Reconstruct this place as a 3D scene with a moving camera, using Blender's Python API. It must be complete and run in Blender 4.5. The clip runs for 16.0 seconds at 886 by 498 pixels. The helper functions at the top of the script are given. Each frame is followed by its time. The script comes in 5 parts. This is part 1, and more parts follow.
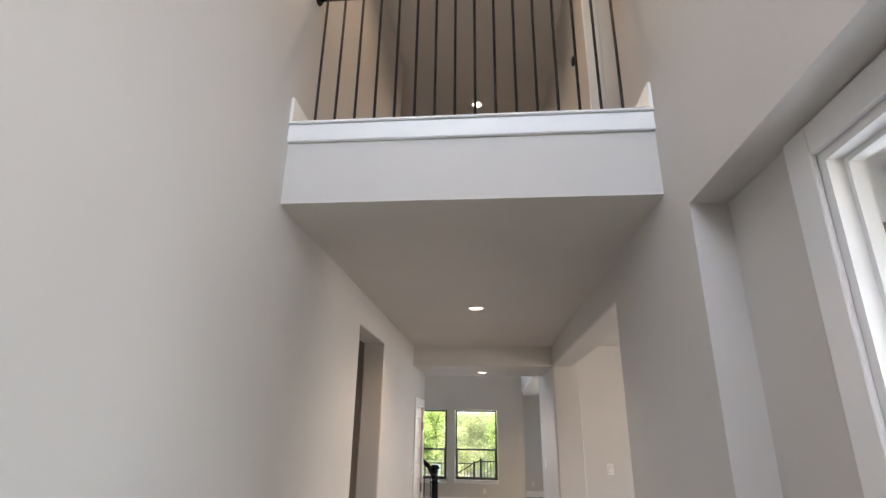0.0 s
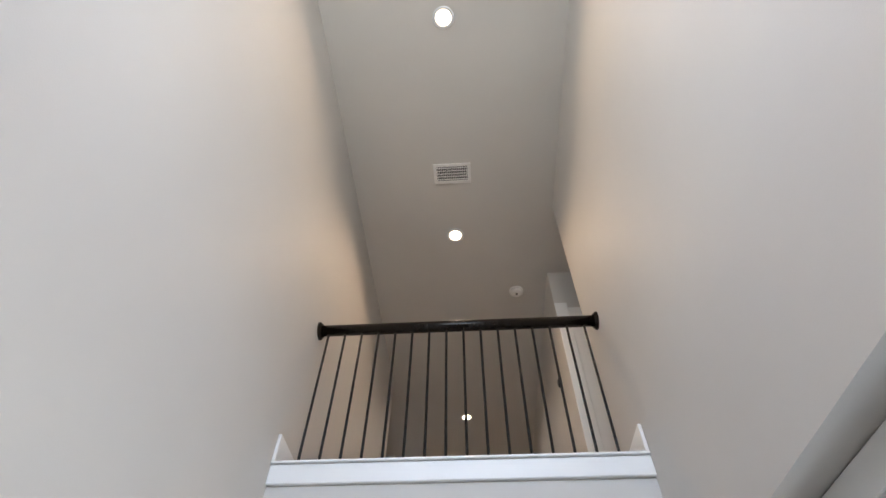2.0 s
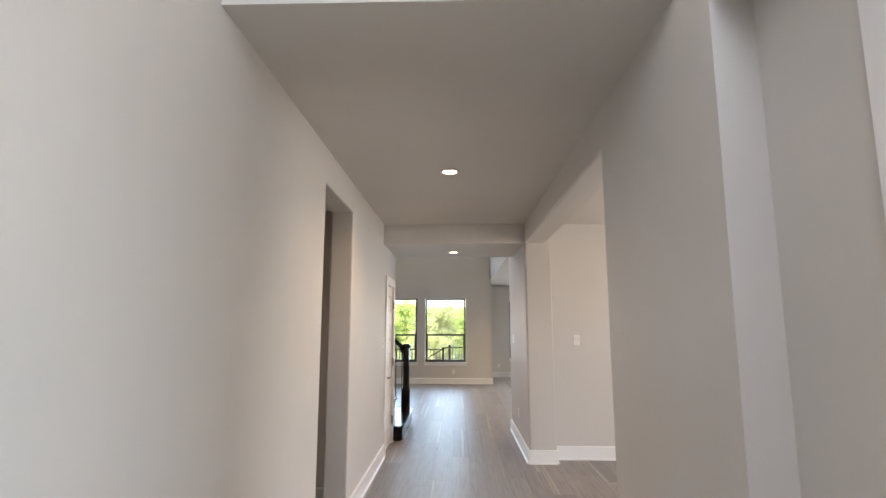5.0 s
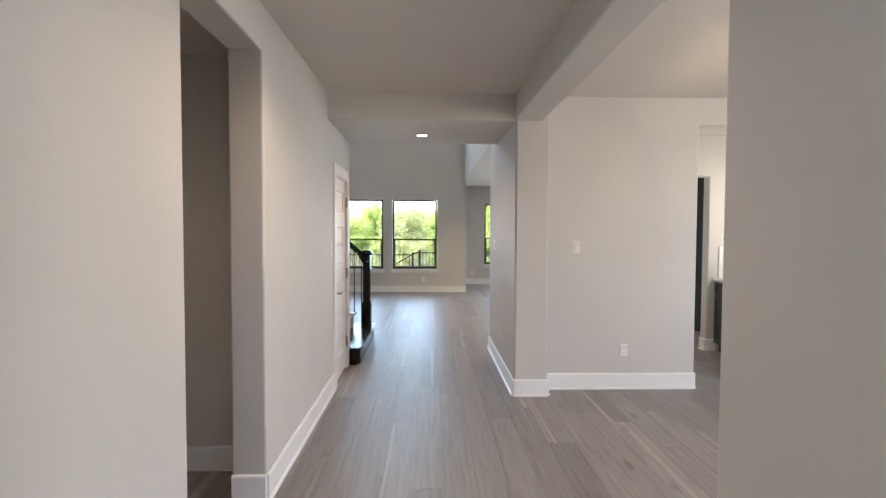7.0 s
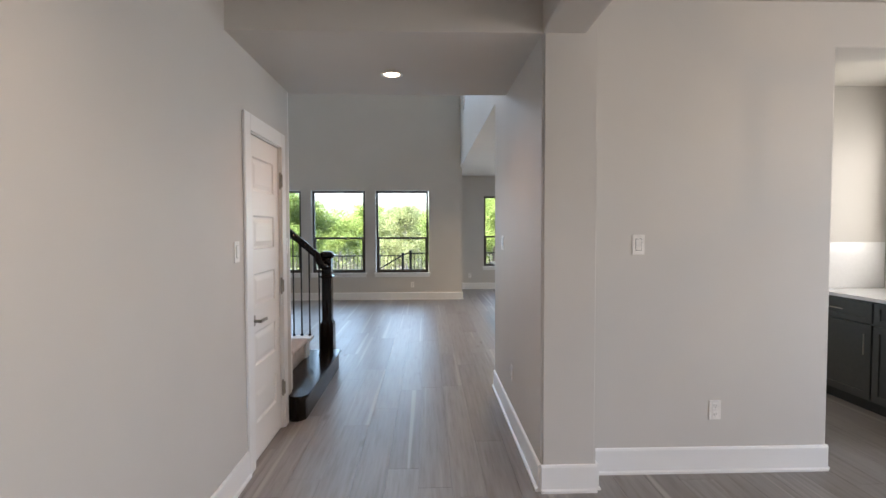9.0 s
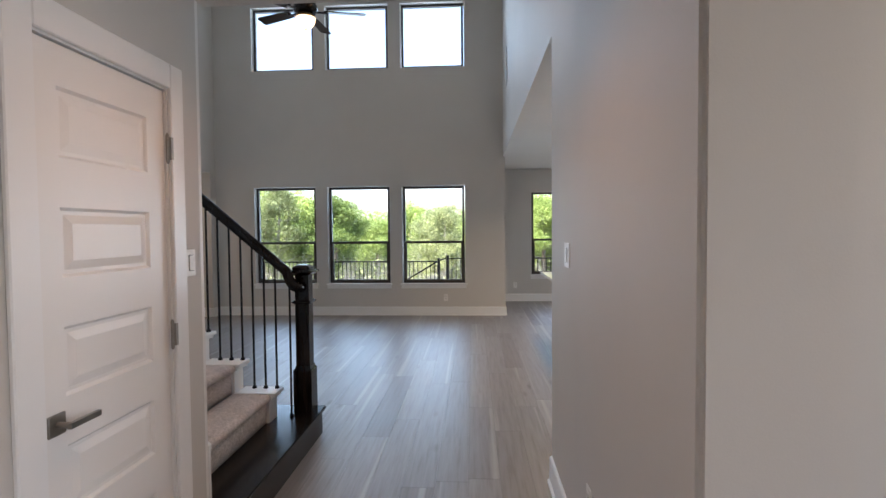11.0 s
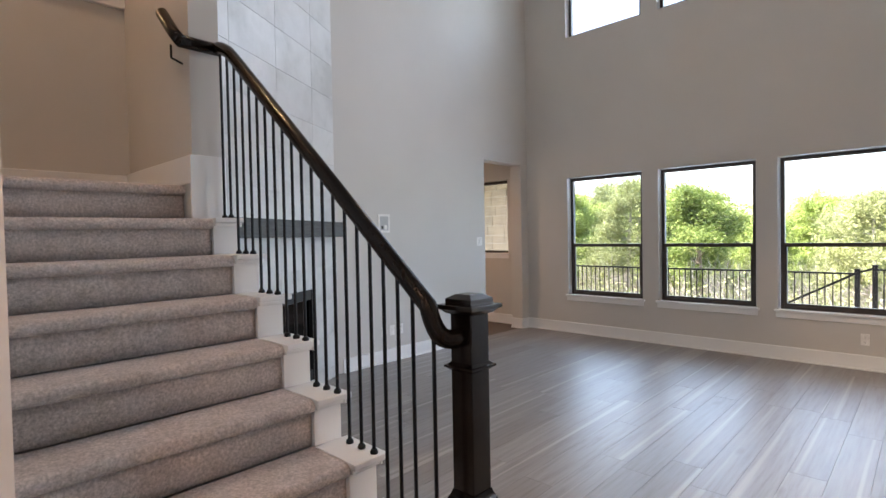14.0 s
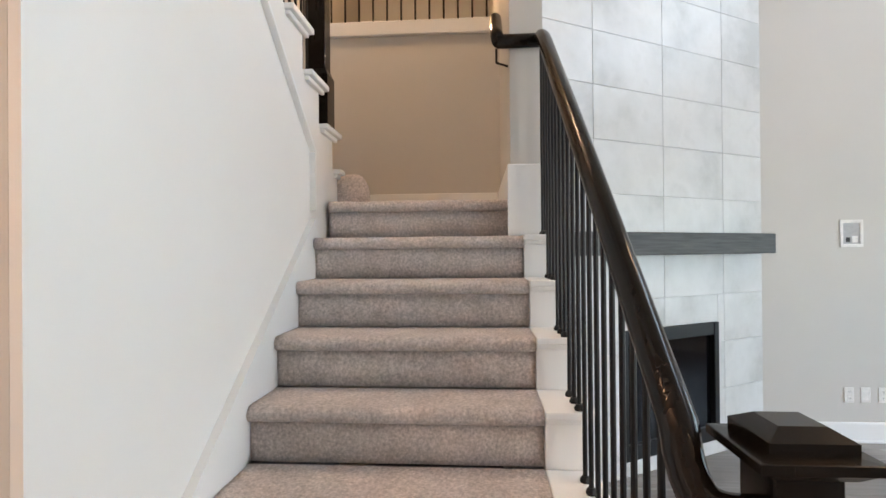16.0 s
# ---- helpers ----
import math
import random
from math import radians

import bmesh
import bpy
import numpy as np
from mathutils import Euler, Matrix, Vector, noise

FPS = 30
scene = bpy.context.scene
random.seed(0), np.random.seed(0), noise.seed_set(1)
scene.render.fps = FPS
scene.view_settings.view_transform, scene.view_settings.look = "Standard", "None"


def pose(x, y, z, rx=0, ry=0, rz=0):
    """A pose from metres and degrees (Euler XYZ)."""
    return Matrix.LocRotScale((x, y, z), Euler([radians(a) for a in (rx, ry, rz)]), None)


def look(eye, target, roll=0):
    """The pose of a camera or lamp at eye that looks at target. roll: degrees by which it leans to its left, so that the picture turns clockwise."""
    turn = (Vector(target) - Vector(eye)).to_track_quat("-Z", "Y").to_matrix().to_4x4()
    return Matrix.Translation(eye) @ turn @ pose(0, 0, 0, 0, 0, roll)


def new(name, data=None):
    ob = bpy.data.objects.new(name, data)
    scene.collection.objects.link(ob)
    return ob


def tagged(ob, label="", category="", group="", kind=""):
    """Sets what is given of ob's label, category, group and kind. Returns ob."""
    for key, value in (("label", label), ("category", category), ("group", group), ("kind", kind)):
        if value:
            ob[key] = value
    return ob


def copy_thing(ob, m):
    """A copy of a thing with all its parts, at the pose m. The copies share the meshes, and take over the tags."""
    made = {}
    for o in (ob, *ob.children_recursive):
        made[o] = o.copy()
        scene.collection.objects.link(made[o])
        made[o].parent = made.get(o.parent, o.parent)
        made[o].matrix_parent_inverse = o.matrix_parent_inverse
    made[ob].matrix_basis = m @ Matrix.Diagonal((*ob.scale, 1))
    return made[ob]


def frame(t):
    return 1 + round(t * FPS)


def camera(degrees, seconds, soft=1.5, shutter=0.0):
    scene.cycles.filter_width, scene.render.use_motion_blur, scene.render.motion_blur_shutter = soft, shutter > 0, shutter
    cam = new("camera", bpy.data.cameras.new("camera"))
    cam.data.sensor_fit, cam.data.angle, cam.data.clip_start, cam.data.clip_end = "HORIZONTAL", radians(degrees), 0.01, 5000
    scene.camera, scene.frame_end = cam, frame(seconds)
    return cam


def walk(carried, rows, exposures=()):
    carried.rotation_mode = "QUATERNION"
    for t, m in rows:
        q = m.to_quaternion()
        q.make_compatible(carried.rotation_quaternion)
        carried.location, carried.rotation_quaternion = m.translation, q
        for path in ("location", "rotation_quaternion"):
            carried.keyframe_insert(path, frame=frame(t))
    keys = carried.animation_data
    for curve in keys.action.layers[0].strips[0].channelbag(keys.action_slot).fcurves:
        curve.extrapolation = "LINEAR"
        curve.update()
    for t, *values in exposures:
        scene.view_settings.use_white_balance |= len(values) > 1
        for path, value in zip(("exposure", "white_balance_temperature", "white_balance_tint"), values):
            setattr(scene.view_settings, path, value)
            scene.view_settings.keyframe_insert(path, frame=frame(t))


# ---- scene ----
cam = camera(81.7, 16.0)
PATH = [
    (0, (-0.063, 0.29, 1.792), (-0.237, 2.17, 2.451), 0.8),
    (0.5, (-0.067, 0.261, 1.83), (-0.215, 1.957, 2.88), 0.9),
    (1, (-0.081, 0.206, 1.904), (-0.201, 1.709, 3.217), 0.9),
    (1.5, (-0.069, 0.176, 1.941), (-0.179, 1.518, 3.42), 1.1),
    (2, (-0.069, 0.182, 1.947), (-0.163, 1.422, 3.513), 0.8),
    (2.5, (-0.081, 0.253, 1.907), (-0.157, 1.47, 3.492), 0.3),
    (3, (-0.07, 0.303, 1.839), (-0.159, 1.636, 3.328), 0.2),
    (3.5, (-0.082, 0.35, 1.797), (-0.161, 1.903, 3.056), -0.2),
    (4, (-0.073, 0.422, 1.718), (-0.152, 2.198, 2.635), -0.3),
    (4.5, (-0.087, 0.492, 1.621), (-0.165, 2.405, 2.198), 0.1),
    (5, (-0.111, 0.594, 1.551), (-0.168, 2.572, 1.842), -0.0),
    (7.5, (-0.07, 2.502, 1.519), (-0.003, 4.499, 1.438), 0.1),
    (8, (-0.017, 2.976, 1.493), (0.053, 4.973, 1.413), -0.1),
    (10.5, (0.186, 5.190, 1.452), (0.165, 7.189, 1.376), -0.1),
    (11, (0.240, 5.613, 1.466), (0.122, 7.609, 1.395), -0.5),
    (11.5, (0.241, 6.023, 1.475), (-0.008, 8.006, 1.409), -0.6),
    (12, (0.29, 6.476, 1.453), (-0.112, 8.435, 1.405), -0.7),
    (12.5, (0.297, 6.874, 1.457), (-0.278, 8.788, 1.413), -0.8),
    (13, (0.283, 7.212, 1.47), (-0.513, 9.046, 1.427), -0.8),
    (13.5, (0.292, 7.524, 1.466), (-0.791, 9.204, 1.418), -0.8),
    (14, (0.244, 7.773, 1.444), (-1.136, 9.219, 1.393), -1.1),
    (14.5, (0.146, 8.0, 1.463), (-1.524, 9.099, 1.408), -1.0),
    (15, (0.096, 8.292, 1.456), (-1.79, 8.957, 1.41), -0.9),
    (15.5, (0.008, 8.504, 1.462), (-1.977, 8.747, 1.434), -0.7),
    (16, (-0.153, 8.701, 1.492), (-2.148, 8.563, 1.5), -0.5),
]
EXPOSURES = [(0.0, 2.1, 6700, 14), (1.5, 2.1, 6450, 12), (3.5, 2.16, 6650, 13), (5.0, 2.32, 6850, 14), (7.5, 2.24, 6400, 12), (10.5, 1.8, 6350, 14), (12.0, 1.8, 6450, 17), (13.0, 1.93, 6500, 19), (14.5, 2.43, 7150, 20), (16.0, 2.83, 7300, 16)]
walk(cam, [(t, look(eye, target, roll)) for t, eye, target, roll in PATH], EXPOSURES)

# ---- world, sun, exposure ----
world = bpy.data.worlds.new("sky")
scene.world = world
world.use_nodes = True
wn = world.node_tree
sky = wn.nodes.new("ShaderNodeTexSky")
sky.sky_type = 'NISHITA'
sky.sun_disc = False
sky.sun_elevation = radians(52)
sky.sun_rotation = radians(235)
sky.air_density, sky.dust_density, sky.ozone_density = 1.0, 2.5, 1.0
hazy = wn.nodes.new("ShaderNodeHueSaturation")
hazy.inputs["Saturation"].default_value, hazy.inputs["Value"].default_value = 1.0, 1.6
wn.links.new(sky.outputs[0], hazy.inputs["Color"])
wn.links.new(hazy.outputs[0], wn.nodes["Background"].inputs[0])
wn.nodes["Background"].inputs[1].default_value = 0.15

sun = new("sun", bpy.data.lights.new("sun", "SUN"))
sun.data.energy, sun.data.angle, sun.data.color = 5.0, radians(0.5), (1.0, 0.95, 0.86)
SUN_FROM = Vector((-0.50, -0.36, 0.79))
sun.matrix_world = look((0, 0, 30), Vector((0, 0, 30)) - SUN_FROM)



def area(name, eye, target, w, h, watts, colour=(0.80, 0.90, 1.0)):
    """Area lamp for daylight in a window's opening, or for added fill."""
    ob = new(name, bpy.data.lights.new(name, "AREA"))
    ob.data.shape, ob.data.size, ob.data.size_y = "RECTANGLE", w, h
    ob.data.energy, ob.data.color = watts, colour
    ob.matrix_world = look(eye, target)
    return ob


DAY = (0.72, 0.86, 1.0)
for x in (-3.05, -1.75, -0.445):
    area("daylight_upper_window", (x, 14.62, 4.81), (x, 13, 4.60), 1.04, 1.04, 7, (0.62, 0.81, 1.0))
    area("daylight_lower_window", (x, 14.62, 1.40), (x, 13, 1.25), 1.04, 1.60, 6, (0.52, 0.75, 1.0))
area("daylight_front_window", (-0.15, -0.78, 4.3), (-0.15, 1, 4.1), 1.5, 1.7, 6.6, (0.70, 0.84, 1.0))
area("daylight_front_door", (1.9, 1.1, 1.4), (0.6, 1.2, 1.3), 0.8, 2.0, 8.5, DAY)
area("daylight_dining_window", (5.26, 4.4, 1.6), (3.0, 3.9, 1.4), 1.7, 1.7, 22, (0.97, 0.97, 1.0))
# added kitchen daylight, from an opening that is never in view
area("daylight_breakfast_window", (4.9, 16.30, 1.45), (4.7, 14, 1.2), 2.4, 1.7, 40, DAY)
# warm fill added inside the nook; the walls there hold no window
area("daylight_side_window", (-6.4, 12.2, 1.6), (-5.0, 12.6, 1.4), 1.2, 1.4, 3, (1.0, 0.80, 0.62))
area("daylight_bar_window", (4.30, 7.75, 1.75), (3.0, 7.75, 1.5), 0.75, 1.1, 5, (1.0, 0.94, 0.84))


# ---- materials ----
def mat(name, base, rough=0.5, metal=0.0, spec=0.5):
    m = bpy.data.materials.new(name)
    m.use_nodes = True
    b = m.node_tree.nodes["Principled BSDF"]
    b.inputs["Base Color"].default_value = (*base, 1)
    b.inputs["Roughness"].default_value = rough
    b.inputs["Metallic"].default_value = metal
    b.inputs["Specular IOR Level"].default_value = spec
    return m, m.node_tree, b


def coords(nt, scale=(1, 1, 1), kind="Object"):
    c = nt.nodes.new("ShaderNodeTexCoord")
    mp = nt.nodes.new("ShaderNodeMapping")
    mp.inputs["Scale"].default_value = scale
    nt.links.new(c.outputs[kind], mp.inputs["Vector"])
    return mp.outputs[0]


def noise_tex(nt, vec, scale, detail=4, rough=0.55):
    n = nt.nodes.new("ShaderNodeTexNoise")
    n.inputs["Scale"].default_value = scale
    n.inputs["Detail"].default_value = detail
    n.inputs["Roughness"].default_value = rough
    nt.links.new(vec, n.inputs["Vector"])
    return n.outputs["Fac"]


def ramp(nt, fac, stops):
    r = nt.nodes.new("ShaderNodeValToRGB")
    el = r.color_ramp.elements
    while len(el) < len(stops):
        el.new(0.5)
    for e, (p, c) in zip(el, stops):
        e.position, e.color = p, (*c, 1)
    nt.links.new(fac, r.inputs[0])
    return r.outputs[0]


def bump(nt, b, height, strength, distance=0.002):
    n = nt.nodes.new("ShaderNodeBump")
    n.inputs["Strength"].default_value = strength
    n.inputs["Distance"].default_value = distance
    nt.links.new(height, n.inputs["Height"])
    nt.links.new(n.outputs[0], b.inputs["Normal"])


def scale_col(c, k):
    return tuple(min(1, v * k) for v in c)


def paint(name, base, rough=0.6, texture=0.25, spec=0.3):
    """Rolled wall paint: faint orange peel, faint unevenness."""
    m, nt, b = mat(name, base, rough, spec=spec)
    v = coords(nt, kind="Object")
    big = noise_tex(nt, v, 0.9, 3)
    nt.links.new(ramp(nt, big, [(0.3, scale_col(base, 0.965)), (0.7, scale_col(base, 1.03))]), b.inputs["Base Color"])
    fine = noise_tex(nt, v, 190, 3)
    bump(nt, b, fine, texture, 0.0012)
    return m


WALL = paint("greige wall paint", (0.585, 0.562, 0.528))
CEIL = paint("ceiling paint", (0.61, 0.585, 0.545), 0.75, 0.4)
TRIM = paint("white trim paint", (0.80, 0.80, 0.79), 0.32, 0.08, 0.45)
DOORP = paint("white door paint", (0.78, 0.765, 0.74), 0.35, 0.12, 0.45)


def plank_mat():
    m, nt, b = mat("light oak planks", (0.36, 0.31, 0.27), 0.34, spec=0.5)
    oi = nt.nodes.new("ShaderNodeObjectInfo")
    gm = nt.nodes.new("ShaderNodeNewGeometry")
    ad = nt.nodes.new("ShaderNodeMath")
    ad.operation = 'ADD'
    nt.links.new(oi.outputs["Random"], ad.inputs[0])
    nt.links.new(gm.outputs["Random Per Island"], ad.inputs[1])
    fr = nt.nodes.new("ShaderNodeMath")
    fr.operation = 'FRACT'
    nt.links.new(ad.outputs[0], fr.inputs[0])
    tint = ramp(nt, fr.outputs[0], [(0.0, (0.192, 0.174, 0.163)), (0.3, (0.228, 0.211, 0.200)), (0.6, (0.254, 0.238, 0.226)), (0.85, (0.214, 0.196, 0.185)), (1.0, (0.282, 0.264, 0.252))])
    # grain runs along the plank; each plank is shifted to a place of its own
    cb = nt.nodes.new("ShaderNodeCombineXYZ")
    mul = nt.nodes.new("ShaderNodeMath")
    mul.operation = 'MULTIPLY'
    mul.inputs[1].default_value = 37.0
    nt.links.new(fr.outputs[0], mul.inputs[0])
    nt.links.new(mul.outputs[0], cb.inputs[0])
    nt.links.new(mul.outputs[0], cb.inputs[1])
    tc = nt.nodes.new("ShaderNodeTexCoord")
    av = nt.nodes.new("ShaderNodeVectorMath")
    av.operation = 'ADD'
    nt.links.new(tc.outputs["Object"], av.inputs[0])
    nt.links.new(cb.outputs[0], av.inputs[1])
    mp = nt.nodes.new("ShaderNodeMapping")
    mp.inputs["Scale"].default_value = (16, 0.9, 1)
    nt.links.new(av.outputs[0], mp.inputs["Vector"])
    grain = noise_tex(nt, mp.outputs[0], 2.2, 8, 0.62)
    g = ramp(nt, grain, [(0.30, (0.62, 0.57, 0.53)), (0.48, (0.95, 0.94, 0.93)), (0.70, (1.22, 1.22, 1.22))])
    mx = nt.nodes.new("ShaderNodeMixRGB")
    mx.blend_type = 'MULTIPLY'
    mx.inputs[0].default_value = 0.75
    nt.links.new(tint, mx.inputs[1])
    nt.links.new(g, mx.inputs[2])
    # pale sapwood streaks along some edges
    sp = nt.nodes.new("ShaderNodeMapping")
    sp.inputs["Scale"].default_value = (13, 0.16, 1)
    nt.links.new(av.outputs[0], sp.inputs["Vector"])
    sap = ramp(nt, noise_tex(nt, sp.outputs[0], 1.0, 2, 0.4), [(0.61, (0, 0, 0)), (0.69, (0.6, 0.6, 0.6))])
    ms = nt.nodes.new("ShaderNodeMixRGB")
    nt.links.new(sap, ms.inputs[0])
    nt.links.new(mx.outputs[0], ms.inputs[1])
    ms.inputs[2].default_value = (0.42, 0.385, 0.355, 1)
    mx = ms
    # knots
    kp = nt.nodes.new("ShaderNodeMapping")
    kp.inputs["Scale"].default_value = (3.4, 1.1, 1)
    nt.links.new(av.outputs[0], kp.inputs["Vector"])
    vo = nt.nodes.new("ShaderNodeTexVoronoi")
    vo.inputs["Scale"].default_value = 1.0
    nt.links.new(kp.outputs[0], vo.inputs["Vector"])
    kn = ramp(nt, vo.outputs["Distance"], [(0.0, (0.40, 0.36, 0.33)), (0.045, (0.62, 0.58, 0.55)), (0.11, (1, 1, 1))])
    m2 = nt.nodes.new("ShaderNodeMixRGB")
    m2.blend_type = 'MULTIPLY'
    m2.inputs[0].default_value = 0.8
    nt.links.new(mx.outputs[0], m2.inputs[1])
    nt.links.new(kn, m2.inputs[2])
    nt.links.new(m2.outputs[0], b.inputs["Base Color"])
    rr = nt.nodes.new("ShaderNodeMapRange")
    rr.inputs["To Min"].default_value, rr.inputs["To Max"].default_value = 0.33, 0.46
    nt.links.new(grain, rr.inputs["Value"])
    nt.links.new(rr.outputs[0], b.inputs["Roughness"])
    bump(nt, b, grain, 0.08, 0.002)
    return m


PLANK = plank_mat()


def carpet_mat():
    m, nt, b = mat("grey cut-pile carpet", (0.36, 0.315, 0.295), 0.95, spec=0.1)
    v = coords(nt)
    fine = noise_tex(nt, v, 88, 5, 0.8)
    mid = noise_tex(nt, v, 9, 4, 0.6)
    a = ramp(nt, fine, [(0.33, (0.40, 0.345, 0.325)), (0.50, (0.64, 0.565, 0.535)), (0.67, (0.90, 0.82, 0.79))])
    c = ramp(nt, mid, [(0.3, (0.84, 0.83, 0.82)), (0.7, (1.10, 1.09, 1.08))])
    mx = nt.nodes.new("ShaderNodeMixRGB")
    mx.blend_type = 'MULTIPLY'
    mx.inputs[0].default_value = 1
    nt.links.new(a, mx.inputs[1])
    nt.links.new(c, mx.inputs[2])
    nt.links.new(mx.outputs[0], b.inputs["Base Color"])
    b.inputs["Sheen Weight"].default_value = 0.25
    bump(nt, b, fine, 1.0, 0.011)
    return m


CARPET = carpet_mat()


def dark_wood(name, base, rough=0.22, grain=(14, 14, 1.2)):
    m, nt, b = mat(name, base, rough, spec=0.26)
    v = coords(nt, grain)
    g = noise_tex(nt, v, 3.0, 6)
    nt.links.new(ramp(nt, g, [(0.3, scale_col(base, 0.8)), (0.7, scale_col(base, 1.35))]), b.inputs["Base Color"])
    bump(nt, b, g, 0.04, 0.002)
    return m


DARK = dark_wood("espresso stained wood", (0.0085, 0.0058, 0.0042), 0.20)
MANTEL = dark_wood("grey-stained mantel wood", (0.075, 0.078, 0.078), 0.6, (1.6, 1.6, 26))
DOORDARK = dark_wood("dark entry door paint", (0.012, 0.011, 0.011), 0.4)


def simple(name, base, rough=0.5, metal=0.0, spec=0.5, vary=0.08, scale=30):
    m, nt, b = mat(name, base, rough, metal, spec)
    n = noise_tex(nt, coords(nt), scale, 3)
    nt.links.new(ramp(nt, n, [(0.3, scale_col(base, 1 - vary)), (0.7, scale_col(base, 1 + vary))]), b.inputs["Base Color"])
    return m


IRON = simple("black satin iron", (0.005, 0.005, 0.0055), 0.38, 0.3)
NICKEL = simple("brushed nickel", (0.32, 0.30, 0.27), 0.32, 1.0)
BRONZE = simple("bronze window frame", (0.045, 0.036, 0.030), 0.45)
BRASS = simple("aged brass", (0.22, 0.15, 0.085), 0.35, 1.0)
PLASTIC = simple("white plastic", (0.78, 0.76, 0.73), 0.35)
SLOT = simple("dark slot", (0.03, 0.03, 0.03), 0.7)
BLACKGLASS = simple("black glass", (0.003, 0.003, 0.004), 0.08, spec=0.2)
STEEL = simple("stainless steel", (0.45, 0.45, 0.45), 0.28, 1.0)
CABINET = simple("dark green-grey cabinet paint", (0.055, 0.058, 0.054), 0.4)
CABGREY = simple("grey island paint", (0.30, 0.30, 0.29), 0.45)
QUARTZ = simple("white quartz", (0.80, 0.80, 0.81), 0.10, vary=0.03, scale=6)
FIREBRICK = simple("dark firebox lining", (0.02, 0.02, 0.02), 0.85)
DECK = simple("concrete patio", (0.42, 0.40, 0.37), 0.85, vary=0.15, scale=3)


def tile_mat():
    m, nt, b = mat("pale veined porcelain", (0.64, 0.64, 0.63), 0.36, spec=0.45)
    oi = nt.nodes.new("ShaderNodeObjectInfo")
    tc = nt.nodes.new("ShaderNodeTexCoord")
    mul = nt.nodes.new("ShaderNodeMath")
    mul.operation = 'MULTIPLY'
    mul.inputs[1].default_value = 23
    nt.links.new(oi.outputs["Random"], mul.inputs[0])
    ad = nt.nodes.new("ShaderNodeVectorMath")
    ad.operation = 'ADD'
    nt.links.new(tc.outputs["Object"], ad.inputs[0])
    nt.links.new(mul.outputs[0], ad.inputs[1])
    n = noise_tex(nt, ad.outputs[0], 2.2, 7, 0.6)
    nt.links.new(ramp(nt, n, [(0.30, (0.44, 0.445, 0.43)), (0.45, (0.55, 0.55, 0.535)), (0.58, (0.60, 0.60, 0.585)), (0.72, (0.51, 0.51, 0.49))]), b.inputs["Base Color"])
    bump(nt, b, noise_tex(nt, ad.outputs[0], 5, 4), 0.12, 0.003)
    return m


TILE = tile_mat()
GROUT = simple("grey grout", (0.56, 0.56, 0.55), 0.9)
BACKSPLASH = simple("white glazed tile", (0.80, 0.80, 0.80), 0.12, vary=0.02)


def glow(name, colour, strength):
    m = bpy.data.materials.new(name)
    m.use_nodes = True
    nt = m.node_tree
    nt.nodes.clear()
    o = nt.nodes.new("ShaderNodeOutputMaterial")
    e = nt.nodes.new("ShaderNodeEmission")
    e.inputs[0].default_value, e.inputs[1].default_value = (*colour, 1), strength
    nt.links.new(e.outputs[0], o.inputs[0])
    return m


LED = glow("warm led lens", (1.0, 0.74, 0.50), 3.2)
BULB = glow("warm bulb", (1.0, 0.62, 0.30), 4)


def glass(name, rough=0.0, tint=(1, 1, 1)):
    """Thin clear pane: mostly straight through, with a mirror's share by Fresnel."""
    m = bpy.data.materials.new(name)
    m.use_nodes = True
    nt = m.node_tree
    nt.nodes.clear()
    o = nt.nodes.new("ShaderNodeOutputMaterial")
    t = nt.nodes.new("ShaderNodeBsdfTransparent")
    t.inputs[0].default_value = (*tint, 1)
    g = nt.nodes.new("ShaderNodeBsdfGlossy")
    g.inputs["Roughness"].default_value = rough
    f = nt.nodes.new("ShaderNodeFresnel")
    f.inputs[0].default_value = 1.3
    mx = nt.nodes.new("ShaderNodeMixShader")
    nt.links.new(f.outputs[0], mx.inputs[0])
    nt.links.new(t.outputs[0], mx.inputs[1])
    nt.links.new(g.outputs[0], mx.inputs[2])
    nt.links.new(mx.outputs[0], o.inputs[0])
    return m


PANE = glass("window glass", tint=(0.96, 0.98, 0.97))
SHADE_GLASS = glass("clear lamp glass")


def frosted():
    m, nt, b = mat("frosted warm glass", (0.9, 0.75, 0.6), 0.5)
    b.inputs["Emission Color"].default_value = (1.0, 0.66, 0.36, 1)
    b.inputs["Emission Strength"].default_value = 1.0
    return m


FROST = frosted()


